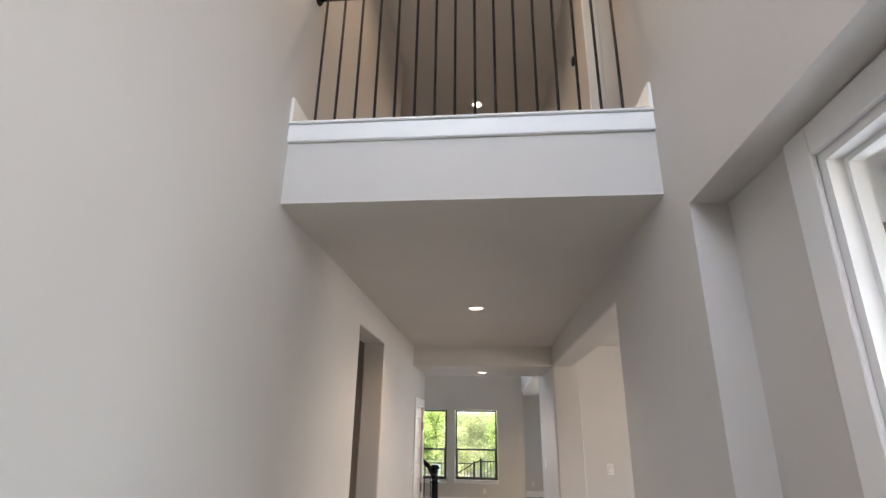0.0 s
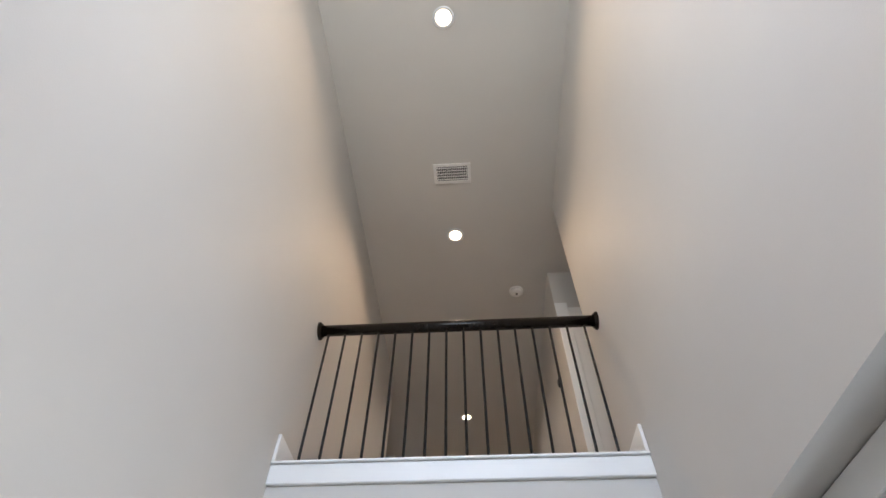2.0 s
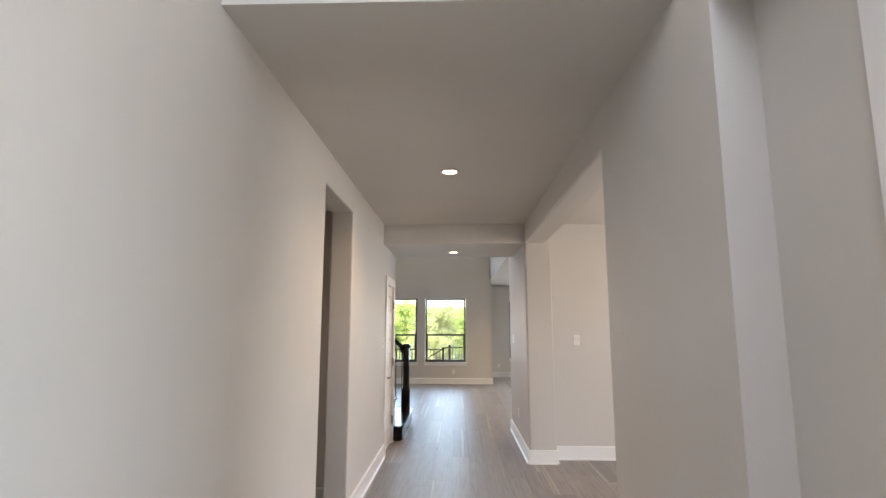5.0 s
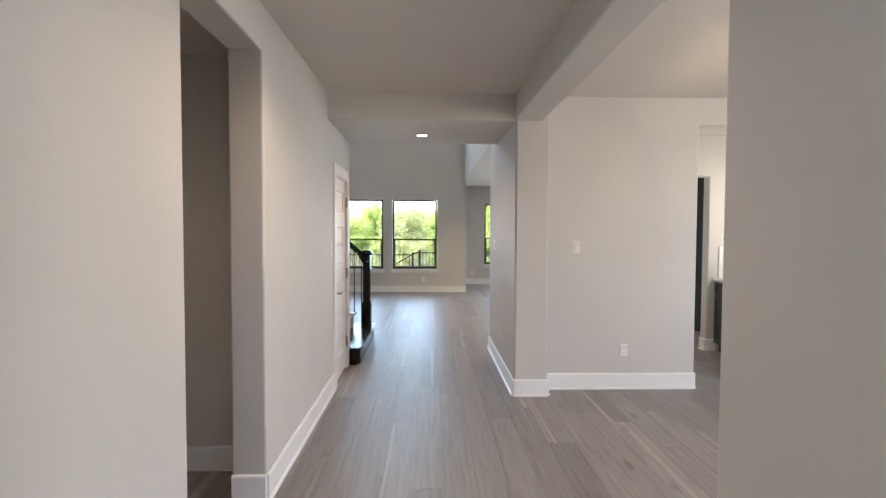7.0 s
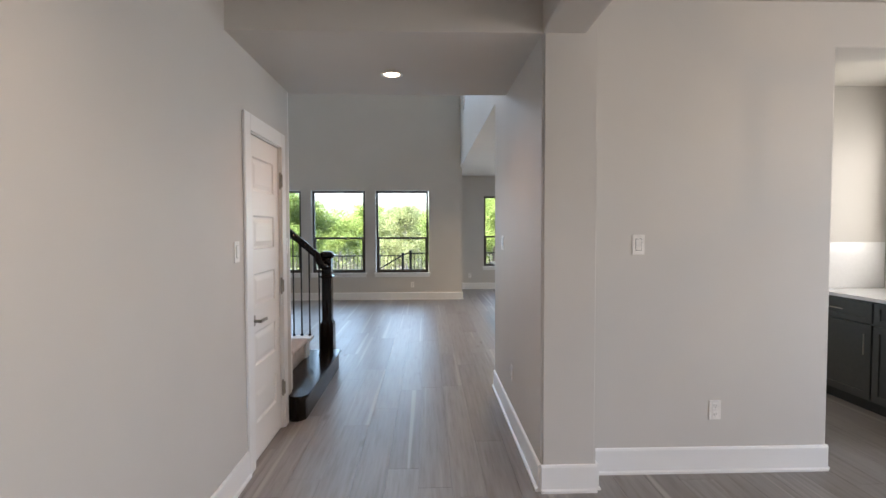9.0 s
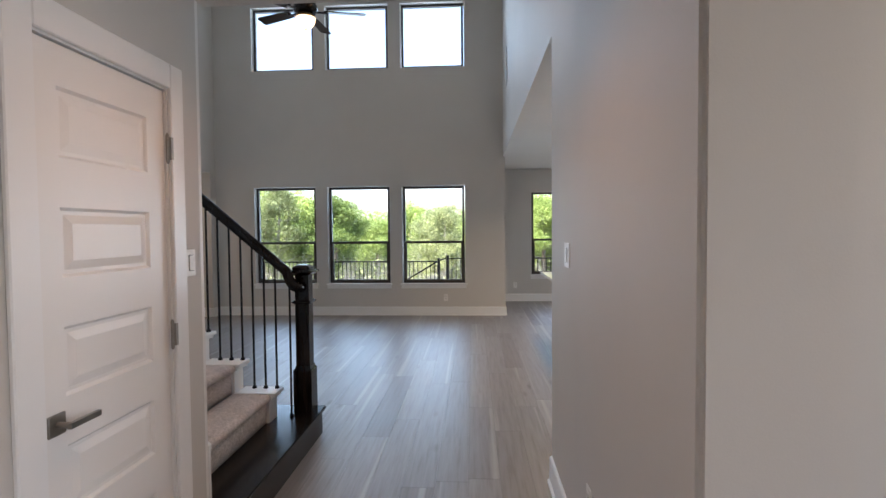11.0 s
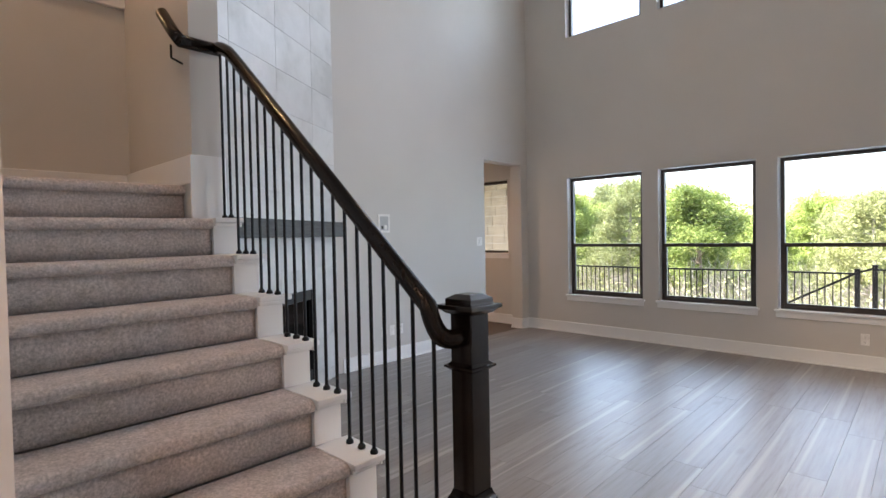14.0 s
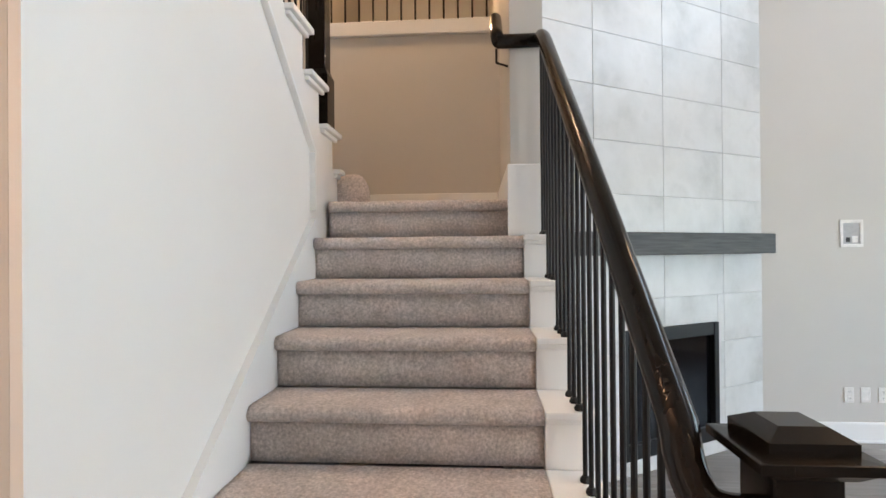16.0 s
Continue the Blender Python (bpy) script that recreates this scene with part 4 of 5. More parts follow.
def balcony(name, p, q, z0, z1, n, axis, label):
    """A level rail between two walls with round rosettes and plain balusters."""
    t = thing(name, (0, 0, 0), label, "balcony railing")
    p, q = Vector(p), Vector(q)
    big = [(a * 1.12, b * 1.05) for a, b in rail_prof]
    part("handrail", sweep(bmesh.new(), [p + Vector((0, 0, z1)), q + Vector((0, 0, z1))], big), DARK, t, "polished dark wooden handrail", smooth=True)
    d = (q - p).normalized()
    for e, s in ((p, d), (q, -d)):
        rot = Matrix.Translation(e + Vector((0, 0, z1))) @ s.to_track_quat("Z", "Y").to_matrix().to_4x4()
        part("rosette", lathe(bmesh.new(), [(0.056, 0), (0.056, 0.008), (0.050, 0.014), (0.044, 0.022)], 20, m=rot), DARK, t)
    for i in range(n):
        c = p + (q - p) * ((i + 0.614) / (n + 0.43))
        part("baluster", cyl(bmesh.new(), (c.x, c.y, z0), (c.x, c.y, z1 - 0.02), 0.0075, n=8), IRON, t)
    return t


balcony("balcony_railing", (LX, 2.49, 0), (RX, 2.49, 0), 3.162, 4.10, 16, "x", "dark wooden balcony rail on black iron balusters")
balcony("game_room_railing", (-3.85, 6.85, 0), (-3.85, 8.86, 0), 3.135, 4.10, 19, "y", "dark wooden rail on black balusters above the landing")


# ---- fireplace, set across the corner ----
FM = Matrix(((0.5, 0.866, 0, -4.283), (-0.866, 0.5, 0, 10.89), (0, 0, 1, 0), (0, 0, 0, 1)))


def local(bm, m=FM):
    bm.transform(m)
    bmesh.ops.recalc_face_normals(bm, faces=bm.faces)
    return bm


S0, S1, FZ0, FZ1 = 0.53, 1.46, 0.11, 0.955
struct("wall_fireplace", local(wall_mesh("y", -0.16, -0.012, 0.09, 2.10, 0, TOP, [(S0, S1, FZ0, FZ1)], 0)), GROUT, "tiled chimney breast across the corner", "wall")
fire = thing("fireplace", (0, 0, 0), "black glass-fronted gas fireplace set in pale tile", "fireplace")
part("firebox", local(bx(S0 + 0.03, S1 - 0.03, -0.40, -0.39, FZ0 + 0.05, FZ1 - 0.05)), FIREBRICK, fire)
for a in ((S0 + 0.02, S0 + 0.03), (S1 - 0.03, S1 - 0.02)):
    part("firebox_side", local(bx(*a, -0.40, -0.05, FZ0 + 0.03, FZ1 - 0.03)), FIREBRICK, fire)
part("firebox_floor", local(bx(S0 + 0.03, S1 - 0.03, -0.39, -0.05, FZ0 + 0.03, FZ0 + 0.05)), FIREBRICK, fire)
part("firebox_top", local(bx(S0 + 0.03, S1 - 0.03, -0.39, -0.05, FZ1 - 0.05, FZ1 - 0.03)), FIREBRICK, fire)
for a in ((S0 - 0.006, S0 + 0.045, FZ0 - 0.004, FZ1 + 0.006), (S1 - 0.045, S1 + 0.006, FZ0 - 0.004, FZ1 + 0.006)):
    part("surround_frame", local(bx(a[0], a[1], -0.05, 0.014, a[2], a[3], 0.004)), IRON, fire, "black metal surround")
part("top_louvre", local(bx(S0 + 0.045, S1 - 0.045, -0.05, 0.010, FZ1 - 0.085, FZ1 + 0.006, 0.004)), IRON, fire)
part("bottom_louvre", local(bx(S0 + 0.045, S1 - 0.045, -0.05, 0.010, FZ0 - 0.004, FZ0 + 0.10, 0.004)), IRON, fire)
part("glass_front", local(bx(S0 + 0.045, S1 - 0.045, -0.028, -0.022, FZ0 + 0.10, FZ1 - 0.085)), BLACKGLASS, fire, "dark glass front")
for i in range(3):
    part("log", local(cyl(bmesh.new(), (S0 + 0.2, -0.2 - 0.05 * i, FZ0 + 0.13 + 0.03 * i), (S1 - 0.2, -0.25 + 0.03 * i, FZ0 + 0.12 + 0.05 * i), 0.035, 0.03, 8)), BARK, fire)
mantel = thing("mantel_beam", (0, 0, 0), "grey-stained chunky wooden mantel beam on the tile", "mantel")
bm = bx(0.10, 1.90, 0.0, 0.17, 1.455, 1.60, 0.006, 2)
part("beam", local(bm), MANTEL, mantel)

# ---- recessed lights ----
def can_light(x, y, z, watts, group="recessed ceiling lights", r=0.075, tint=(1.0, 0.84, 0.69)):
    t = thing("recessed_light", (x, y, z), "round white recessed ceiling light, lit", "ceiling light", group)
    part("trim_ring", lathe(bmesh.new(), [(r, -0.003), (r, -0.009), (r - 0.012, -0.012), (r - 0.022, -0.006), (r - 0.022, -0.003)], 24), TRIM, t, smooth=True)
    part("lens", lathe(bmesh.new(), [(r - 0.022, -0.0045), (r - 0.024, -0.0075)], 20), LED, t, "glowing warm lens")
    if watts:
        s = new("recessed_light_beam", bpy.data.lights.new("recessed_light_beam", "SPOT"))
        s.data.energy, s.data.spot_size, s.data.spot_blend, s.data.color, s.data.shadow_soft_size = watts, radians(150), 0.7, tint, 0.05
        s.matrix_world = look((x, y, z - 0.02), (x, y, 0))
    return t


can_light(-0.17, 4.50, 2.745, 16, tint=(1.0, 0.76, 0.56))
can_light(-0.17, 7.40, 2.51, 7, tint=(1.0, 0.56, 0.33))
can_light(-0.16, 1.12, TOP, 8, tint=(1.0, 0.72, 0.48))
can_light(-0.17, 2.99, TOP, 13, tint=(1.0, 0.72, 0.48))
can_light(-0.17, 5.86, TOP, 8)
can_light(1.31, 12.16, 2.722, 30, tint=(1.0, 0.80, 0.55))
can_light(1.31, 10.76, 2.722, 28, tint=(1.0, 0.70, 0.45))
can_light(-5.4, 13.4, 2.75, 10, tint=(1.0, 0.62, 0.36))
# added lamp, never in view: warms the dim vestibule
can_light(-2.3, 4.2, 2.6, 3, tint=(1.0, 0.72, 0.48))
# unseen extra lamp, put in to lift the kitchen's light
can_light(3.1, 13.2, 2.722, 16)
# added lamp, out of view: brightens the landing wall and stairs
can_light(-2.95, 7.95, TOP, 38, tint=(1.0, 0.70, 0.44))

# ---- vents, smoke detector, sensors ----
def vent(m, w, h, nx, ny, label, name="ceiling_vent"):
    """A framed grille facing local +z."""
    t = thing(name, m, label, "vent")
    bm = bmesh.new()
    f = 0.028
    for a in ((-w / 2, w / 2, -h / 2, -h / 2 + f), (-w / 2, w / 2, h / 2 - f, h / 2), (-w / 2, -w / 2 + f, -h / 2 + f, h / 2 - f), (w / 2 - f, w / 2, -h / 2 + f, h / 2 - f)):
        box(bm, *a, 0.001, 0.010, 0.002)
    part("frame", bm, PLASTIC, t)
    part("backing", bx(-w / 2 + f, w / 2 - f, -h / 2 + f, h / 2 - f, 0.0012, 0.002), SLOT, t)
    for i in range(nx):
        x = -w / 2 + f + (w - 2 * f) * (i + 0.5) / nx
        part("slat", bx(x - 0.0022, x + 0.0022, -h / 2 + f, h / 2 - f, 0.002, 0.009), PLASTIC, t)
    for i in range(ny):
        y = -h / 2 + f + (h - 2 * f) * (i + 0.5) / ny
        part("cross_slat", bx(-w / 2 + f, w / 2 - f, y - 0.0025, y + 0.0025, 0.002, 0.0075), PLASTIC, t)
    return t


vent(Matrix.Translation((-0.165, 2.345, TOP)) @ pose(0, 0, 0, 180, 0, 0), 0.31, 0.19, 16, 5, "white slatted air vent in the upper ceiling")
EASTV = Matrix(((0, 0, -1, 0.755), (1, 0, 0, 13.40), (0, 1, 0, 3.90), (0, 0, 0, 1)))
vent(EASTV, 0.28, 0.50, 10, 0, "white wall air vent high in the living room", "wall_vent")
vent(Matrix.Translation((2.35, 15.3, 2.722)) @ pose(0, 0, 0, 180, 0, 0), 0.3, 0.15, 10, 0, "small ceiling air vent in the breakfast nook")
sd = thing("smoke_detector", Matrix.Translation((0.40, 3.72, TOP)) @ pose(0, 0, 0, 180, 0, 0), "round white smoke detector on the ceiling", "smoke detector")
part("base", lathe(bmesh.new(), [(0.07, 0.0), (0.07, 0.012), (0.066, 0.018)], 24), PLASTIC, sd, smooth=True)
part("cover", lathe(bmesh.new(), [(0.052, 0.018), (0.052, 0.034), (0.044, 0.042), (0.02, 0.044)], 24), PLASTIC, sd, smooth=True)
part("sounder", lathe(bmesh.new(), [(0.012, 0.044), (0.010, 0.047)], 12), SLOT, sd)
ds = thing("door_chime", Matrix.Translation((RX - 0.004, 3.92, 4.72)) @ pose(0, 0, 0, 0, -90, 0), "small dark round sensor on the wall", "sensor")
part("body", lathe(bmesh.new(), [(0.042, 0.0), (0.042, 0.012), (0.03, 0.02)], 20), IRON, ds)


# ---- switches, outlets ----
def plate(m, kind, w=0.072, h=0.117, label=""):
    """A wall plate facing local +y; local x runs along the wall."""
    names = {"switch": ("light_switch", "white rocker light switch on the wall", "light switch"), "outlet": ("outlet", "white duplex outlet on the wall", "outlet"),
             "blank": ("wall_plate", "white blank plate on the wall", "wall plate")}[kind]
    t = thing(names[0], m, label or names[1], names[2])
    part("cover_plate", bx(-w / 2, w / 2, 0.0005, 0.006, -h / 2, h / 2, 0.002), PLASTIC, t)
    if kind == "switch":
        part("rocker", bx(-0.0165, 0.0165, 0.006, 0.0105, -0.033, 0.033, 0.002), PLASTIC, t)
        part("rocker_gap", bx(-0.0185, 0.0185, 0.006, 0.0064, -0.035, 0.035), SLOT, t)
    elif kind == "outlet":
        for z in (-0.026, 0.026):
            r = part("receptacle", bx(-0.017, 0.017, 0.006, 0.0085, z - 0.016, z + 0.016, 0.003), PLASTIC, t)
            for x in (-0.007, 0.007):
                part("slot", bx(x - 0.0012, x + 0.0012, 0.0085, 0.0089, z - 0.004, z + 0.008), SLOT, r)
            part("slot", bx(-0.002, 0.002, 0.0085, 0.0089, z - 0.012, z - 0.008), SLOT, r)
    else:
        part("insert", bx(-0.022, 0.022, 0.006, 0.0075, -0.03, 0.03, 0.002), PLASTIC, t)
    for z in (-0.048, 0.048):
        part("screw", cyl(bmesh.new(), (0, 0.006, z), (0, 0.0068, z), 0.003, n=8), PLASTIC, t)
    return t


def on_west(y, z, x=LX):
    return Matrix(((0, 1, 0, x), (-1, 0, 0, y), (0, 0, 1, z), (0, 0, 0, 1)))


def on_east(y, z, x=RX):
    return Matrix(((0, -1, 0, x), (1, 0, 0, y), (0, 0, 1, z), (0, 0, 0, 1)))


def on_north(x, z, y):
    return Matrix(((-1, 0, 0, x), (0, -1, 0, y), (0, 0, 1, z), (0, 0, 0, 1)))


plate(on_west(6.775, 1.335), "switch")
plate(on_west(7.785, 1.335), "switch")
plate(on_north(1.305, 1.365, 6.86), "switch")
plate(on_north(1.78, 0.375, 6.86), "outlet")
plate(on_east(8.09, 1.345), "switch", 0.115)
plate(on_east(7.62, 0.395), "outlet")
plate(on_north(-0.24, 0.31, 14.45), "outlet")
plate(on_north(1.10, 0.33, 16.25), "outlet")
plate(on_west(13.27, 1.36, -4.3), "switch", 0.115)
plate(on_west(11.53, 0.36, -4.3), "outlet")
plate(on_west(11.78, 0.36, -4.3), "outlet")
plate(on_west(11.65, 0.36, -4.3), "blank")
tv = thing("media_box", on_west(11.56, 1.60, -4.3), "white recessed media box on the living room wall", "media box")
f = bmesh.new()
for a in ((-0.085, 0.085, -0.105, -0.08), (-0.085, 0.085, 0.08, 0.105), (-0.085, -0.062, -0.08, 0.08), (0.062, 0.085, -0.08, 0.08)):
    box(f, a[0], a[1], 0.0005, 0.010, a[2], a[3], 0.002)
part("flange", f, PLASTIC, tv)
# flat plate; the hollow's shade is put into its darker grey
part("recess", bx(-0.062, 0.062, 0.0006, 0.003, -0.08, 0.08), simple("shaded recess plastic", (0.42, 0.42, 0.42), 0.5), tv)
part("outlet_face", bx(-0.045, -0.005, 0.003, 0.006, -0.07, -0.02, 0.002), PLASTIC, tv)
part("cable_port", bx(0.01, 0.04, 0.003, 0.006, -0.065, -0.03, 0.002), SLOT, tv)
th = thing("thermostat", on_north(-1.72, 1.52, 5.26), "black rounded square thermostat on the vestibule wall", "thermostat")
rr = [(sx * 0.026 + 0.026 * math.cos(a), sy * 0.026 + 0.026 * math.sin(a)) for q, (sx, sy) in enumerate(((1, 1), (-1, 1), (-1, -1), (1, -1))) for a in [math.pi / 2 * (q + i / 5) for i in range(6)]]
part("body", prism(bmesh.new(), rr, 0.022, xz(0.0225)), simple("matt black plastic", (0.012, 0.012, 0.013), 0.45), th)
part("display", lathe(bmesh.new(), [(0.006, 0.022), (0.005, 0.0225)], 12, m=Matrix(((1, 0, 0, 0), (0, 0, 1, 0), (0, -1, 0, 0.01), (0, 0, 0, 1)))), SLOT, th)


# ---- ceiling fan in the living room ----
def ceiling_fan(x, y, z, ztop, turn, lamp=True, label="dark bronze five-blade ceiling fan with a lit glass bowl"):
    t = thing("ceiling_fan", Matrix.Translation((x, y, z)) @ pose(0, 0, 0, 0, 0, turn), label, "ceiling fan")
    h = ztop - z
    part("canopy", lathe(bmesh.new(), [(0.03, h - 0.10), (0.06, h - 0.06), (0.07, h - 0.002)], 20), DARK, t, smooth=True)
    part("downrod", cyl(bmesh.new(), (0, 0, 0.20), (0, 0, h - 0.08), 0.014), DARK, t)
    part("motor_housing", lathe(bmesh.new(), [(0.05, 0.06), (0.11, 0.075), (0.135, 0.11), (0.13, 0.16), (0.09, 0.20), (0.04, 0.23)], 24), DARK, t, smooth=True)
    part("light_collar", lathe(bmesh.new(), [(0.10, 0.02), (0.115, 0.035), (0.09, 0.06), (0.05, 0.065)], 24), BRASS, t, smooth=True)
    part("glass_bowl", lathe(bmesh.new(), [(0.018, -0.085), (0.06, -0.072), (0.092, -0.04), (0.105, 0.0), (0.108, 0.022)], 24), FROST, t, "lit frosted glass bowl", smooth=True)
    part("finial", lathe(bmesh.new(), [(0.004, -0.112), (0.012, -0.10), (0.016, -0.085)], 12), BRASS, t)
    for i in range(5):
        rot = pose(0, 0, 0, 0, 0, 72 * i)
        arm = part("blade_arm", local(bx(0.10, 0.24, -0.02, 0.02, 0.088, 0.10, 0.003), rot), DARK, t)
        pitch = rot @ pose(0.0, 0, 0.10, 13, 0, 0)
        bm = prism(bmesh.new(), [(0.20, -0.055), (0.64, -0.072), (0.665, -0.05), (0.665, 0.05), (0.64, 0.072), (0.20, 0.055)], 0.008, pitch)
        part("blade", bm, DARK, t)
    if lamp:
        l = new("fan_bulb", bpy.data.lights.new("fan_bulb", "POINT"))
        l.data.energy, l.data.color, l.data.shadow_soft_size = 5, (1.0, 0.70, 0.42), 0.06
        l.location = (x, y, z - 0.15)
    return t


ceiling_fan(-1.62, 11.35, 3.84, TOP, 14)
ceiling_fan(-5.6, 8.15, 4.55, TOP, 20, True, "ceiling fan with a lit bowl in the game room")


# ---- dining room chandelier ----
def lantern_chandelier(x, y, z):
    t = thing("linear_chandelier", Matrix.Translation((x, y, z)) @ pose(0, 0, 0, 0, 0, 90), "open bronze box chandelier with glass candle shades, lit", "chandelier")
    w, d, h, r = 0.50, 0.17, 0.275, 0.010
    for sx in (-1, 1):
        for sy in (-1, 1):
            part("post", bx(sx * w - r, sx * w + r, sy * d - r, sy * d + r, 0, h, 0.002), BRASS, t)
    for sy in (-1, 1):
        for zz in (0, h - 2 * r):
            part("long_rail", bx(-w + r, w - r, sy * d - r, sy * d + r, zz, zz + 2 * r, 0.002), BRASS, t)
    for sx in (-1, 1):
        for zz in (0, h - 2 * r):
            part("short_rail", bx(sx * w - r, sx * w + r, -d + r, d - r, zz, zz + 2 * r, 0.002), BRASS, t)
    part("spine", bx(-w + r, w - r, -0.014, 0.014, 0.012, 0.030, 0.003), BRASS, t)
    for i in range(4):
        cx = -0.36 + 0.24 * i
        part("candle_cup", lathe(bmesh.new(), [(0.022, 0.03), (0.03, 0.045), (0.012, 0.05), (0.012, 0.105)], 14, (cx, 0, 0)), BRASS, t)
        part("bulb", lathe(bmesh.new(), [(0.008, 0.105), (0.015, 0.13), (0.013, 0.155), (0.004, 0.185)], 14, (cx, 0, 0)), BULB, t, "glowing candle bulb", smooth=True)
        s = part("glass_shade", lathe(bmesh.new(), [(0.046, 0.05), (0.05, 0.06), (0.05, 0.235), (0.0485, 0.235), (0.0485, 0.062)], 20, (cx, 0, 0)), SHADE_GLASS, t, "clear glass cylinder", smooth=True)
        s.visible_shadow = False
    for sx in (-0.25, 0.25):
        part("rod", cyl(bmesh.new(), (sx, 0, 0.03), (sx, 0, 2.78 - z), 0.006, n=8), BRASS, t)
    part("canopy", bx(-0.3, 0.3, -0.06, 0.06, 2.758 - z, 2.779 - z, 0.004), BRASS, t)
    l = new("chandelier_glow", bpy.data.lights.new("chandelier_glow", "POINT"))
    l.data.energy, l.data.color, l.data.shadow_soft_size = 4, (1.0, 0.74, 0.48), 0.04
    l.location = (x, y, z + 0.16)


lantern_chandelier(2.57, 5.18, 1.87)


def candle_chandelier(x, y):
    t = thing("ring_chandelier", (x, y, 1.62), "slim bronze chandelier with candle arms over the breakfast nook", "chandelier")
    part("canopy", lathe(bmesh.new(), [(0.07, 1.08), (0.07, 1.10)], 18), BRASS, t)
    part("rod", cyl(bmesh.new(), (0, 0, 0.0), (0, 0, 1.09), 0.008, n=8), BRASS, t)
    for i in range(6):
        a = math.pi / 3 * i
        c, s = 0.30 * math.cos(a), 0.30 * math.sin(a)
        arm = part("arm", cyl(bmesh.new(), (0, 0, 0.02), (c, s, 0.02), 0.008, n=8), BRASS, t)
        part("candle_sleeve", cyl(bmesh.new(), (c, s, 0.02), (c, s, 0.12), 0.012, n=10), BRASS, arm)
        part("bulb", lathe(bmesh.new(), [(0.008, 0.12), (0.016, 0.145), (0.004, 0.20)], 10, (c, s, 0)), BULB, arm, smooth=True)


candle_chandelier(2.45, 14.74)


# ---- kitchen island ----
island = thing("kitchen_island", (0, 0, 0), "grey-painted kitchen island with plain sides", "kitchen island")
part("body", bx(1.50, 2.30, 9.75, 12.33, 0.0, 0.885, 0.004), CABGREY, island)
part("plinth", bx(1.478, 2.32, 9.73, 12.352, 0.0, 0.11, 0.006), CABGREY, island)
top = thing("island_countertop", (0, 0, 0), "white quartz island worktop with a seating overhang", "countertop")
part("slab", bx(1.12, 2.36, 9.70, 12.40, 0.887, 0.917, 0.004, 2), QUARTZ, top)


# ---- butler's bar cabinets ----
def cabinet(x, y0, y1, z0, z1):
    c = thing("base_cabinet", (0, 0, 0), "dark green-grey shaker base cabinet with bar handles", "cabinet", "bar base cabinets")
    part("body", bx(x, 4.19, y0, y1, z0, z1), CABINET, c)
    part("toe_kick", bx(x + 0.06, 4.19, y0, y1, 0, z0), SLOT, c)

    def shaker(za, zb, name):
        f = wall_mesh("x", x - 0.02, x - 0.001, y0 + 0.006, y1 - 0.006, za, zb, [(y0 + 0.06, y1 - 0.06, za + (0.055 if zb - za > 0.3 else 0.035), zb - (0.055 if zb - za > 0.3 else 0.035))], 0)
        d = part(name, f, CABINET, c)
        part("panel", bx(x - 0.010, x - 0.002, y0 + 0.06, y1 - 0.06, za + 0.03, zb - 0.03), CABINET, d)
        return d
    d = shaker(z1 - 0.17, z1 - 0.012, "drawer")
    ym = (y0 + y1) / 2
    part("handle", cyl(bmesh.new(), (x - 0.045, ym - 0.07, z1 - 0.09), (x - 0.045, ym + 0.07, z1 - 0.09), 0.005, n=8), NICKEL, d)
    d = shaker(z0 + 0.01, z1 - 0.185, "door")
    part("handle", cyl(bmesh.new(), (x - 0.045, y0 + 0.045, z1 - 0.42), (x - 0.045, y0 + 0.045, z1 - 0.26), 0.005, n=8), NICKEL, d)


cabinet(3.53, 7.13, 7.72, 0.10, 0.885)
cabinet(3.53, 7.725, 8.375, 0.10, 0.885)
bt = thing("bar_countertop", (0, 0, 0), "white quartz bar worktop", "countertop")
part("slab", bx(3.50, 4.185, 7.125, 8.378, 0.887, 0.917, 0.004, 2), QUARTZ, bt)
bs = thing("bar_backsplash", (0, 0, 0), "white glazed bar backsplash", "backsplash")
part("end_panel", bx(3.56, 4.185, 8.366, 8.378, 0.919, 1.33), BACKSPLASH, bs)
part("back_panel", bx(4.186, 4.198, 7.13, 8.36, 0.919, 1.17), BACKSPLASH, bs)
plate(on_north(3.63, 1.42, 8.38), "switch")
bw = thing("window_10", (0, 0, 0), "narrow bronze-framed bar window", "window", kind="structure")
part("window_frame", bx(4.27, 4.32, 8.08, 8.12, 1.18, 2.32), BRONZE, bw)
part("window_frame", bx(4.27, 4.32, 7.38, 7.42, 1.18, 2.32), BRONZE, bw)
part("window_frame", bx(4.27, 4.32, 7.42, 8.08, 2.28, 2.32), BRONZE, bw)
part("window_frame", bx(4.27, 4.32, 7.42, 8.08, 1.18, 1.22), BRONZE, bw)
part("window_sill", bx(4.15, 4.27, 7.34, 8.16, 1.172, 1.19, 0.003), TRIM, bw)


# ---- oven tower, seen through the bar ----
ov = thing("oven_cabinet", (4.10, 10.0, 0), "dark cabinet tower with a steel wall oven and microwave", "oven cabinet")
part("body", bx(-0.33, 0.6, -0.40, 0.40, 0, 2.45, 0.003), CABINET, ov)
for z0, z1, nm in ((0.55, 1.18, "oven"), (1.25, 1.66, "microwave")):
    o = part(nm, bx(-0.365, -0.331, -0.37, 0.37, z0, z1, 0.004), STEEL, ov, "stainless steel " + nm)
    part("door_glass", bx(-0.370, -0.366, -0.30, 0.30, z0 + 0.08, z1 - 0.14), BLACKGLASS, o)
    part("handle", cyl(bmesh.new(), (-0.41, -0.3, z1 - 0.10), (-0.41, 0.3, z1 - 0.10), 0.011, n=10), STEEL, o)
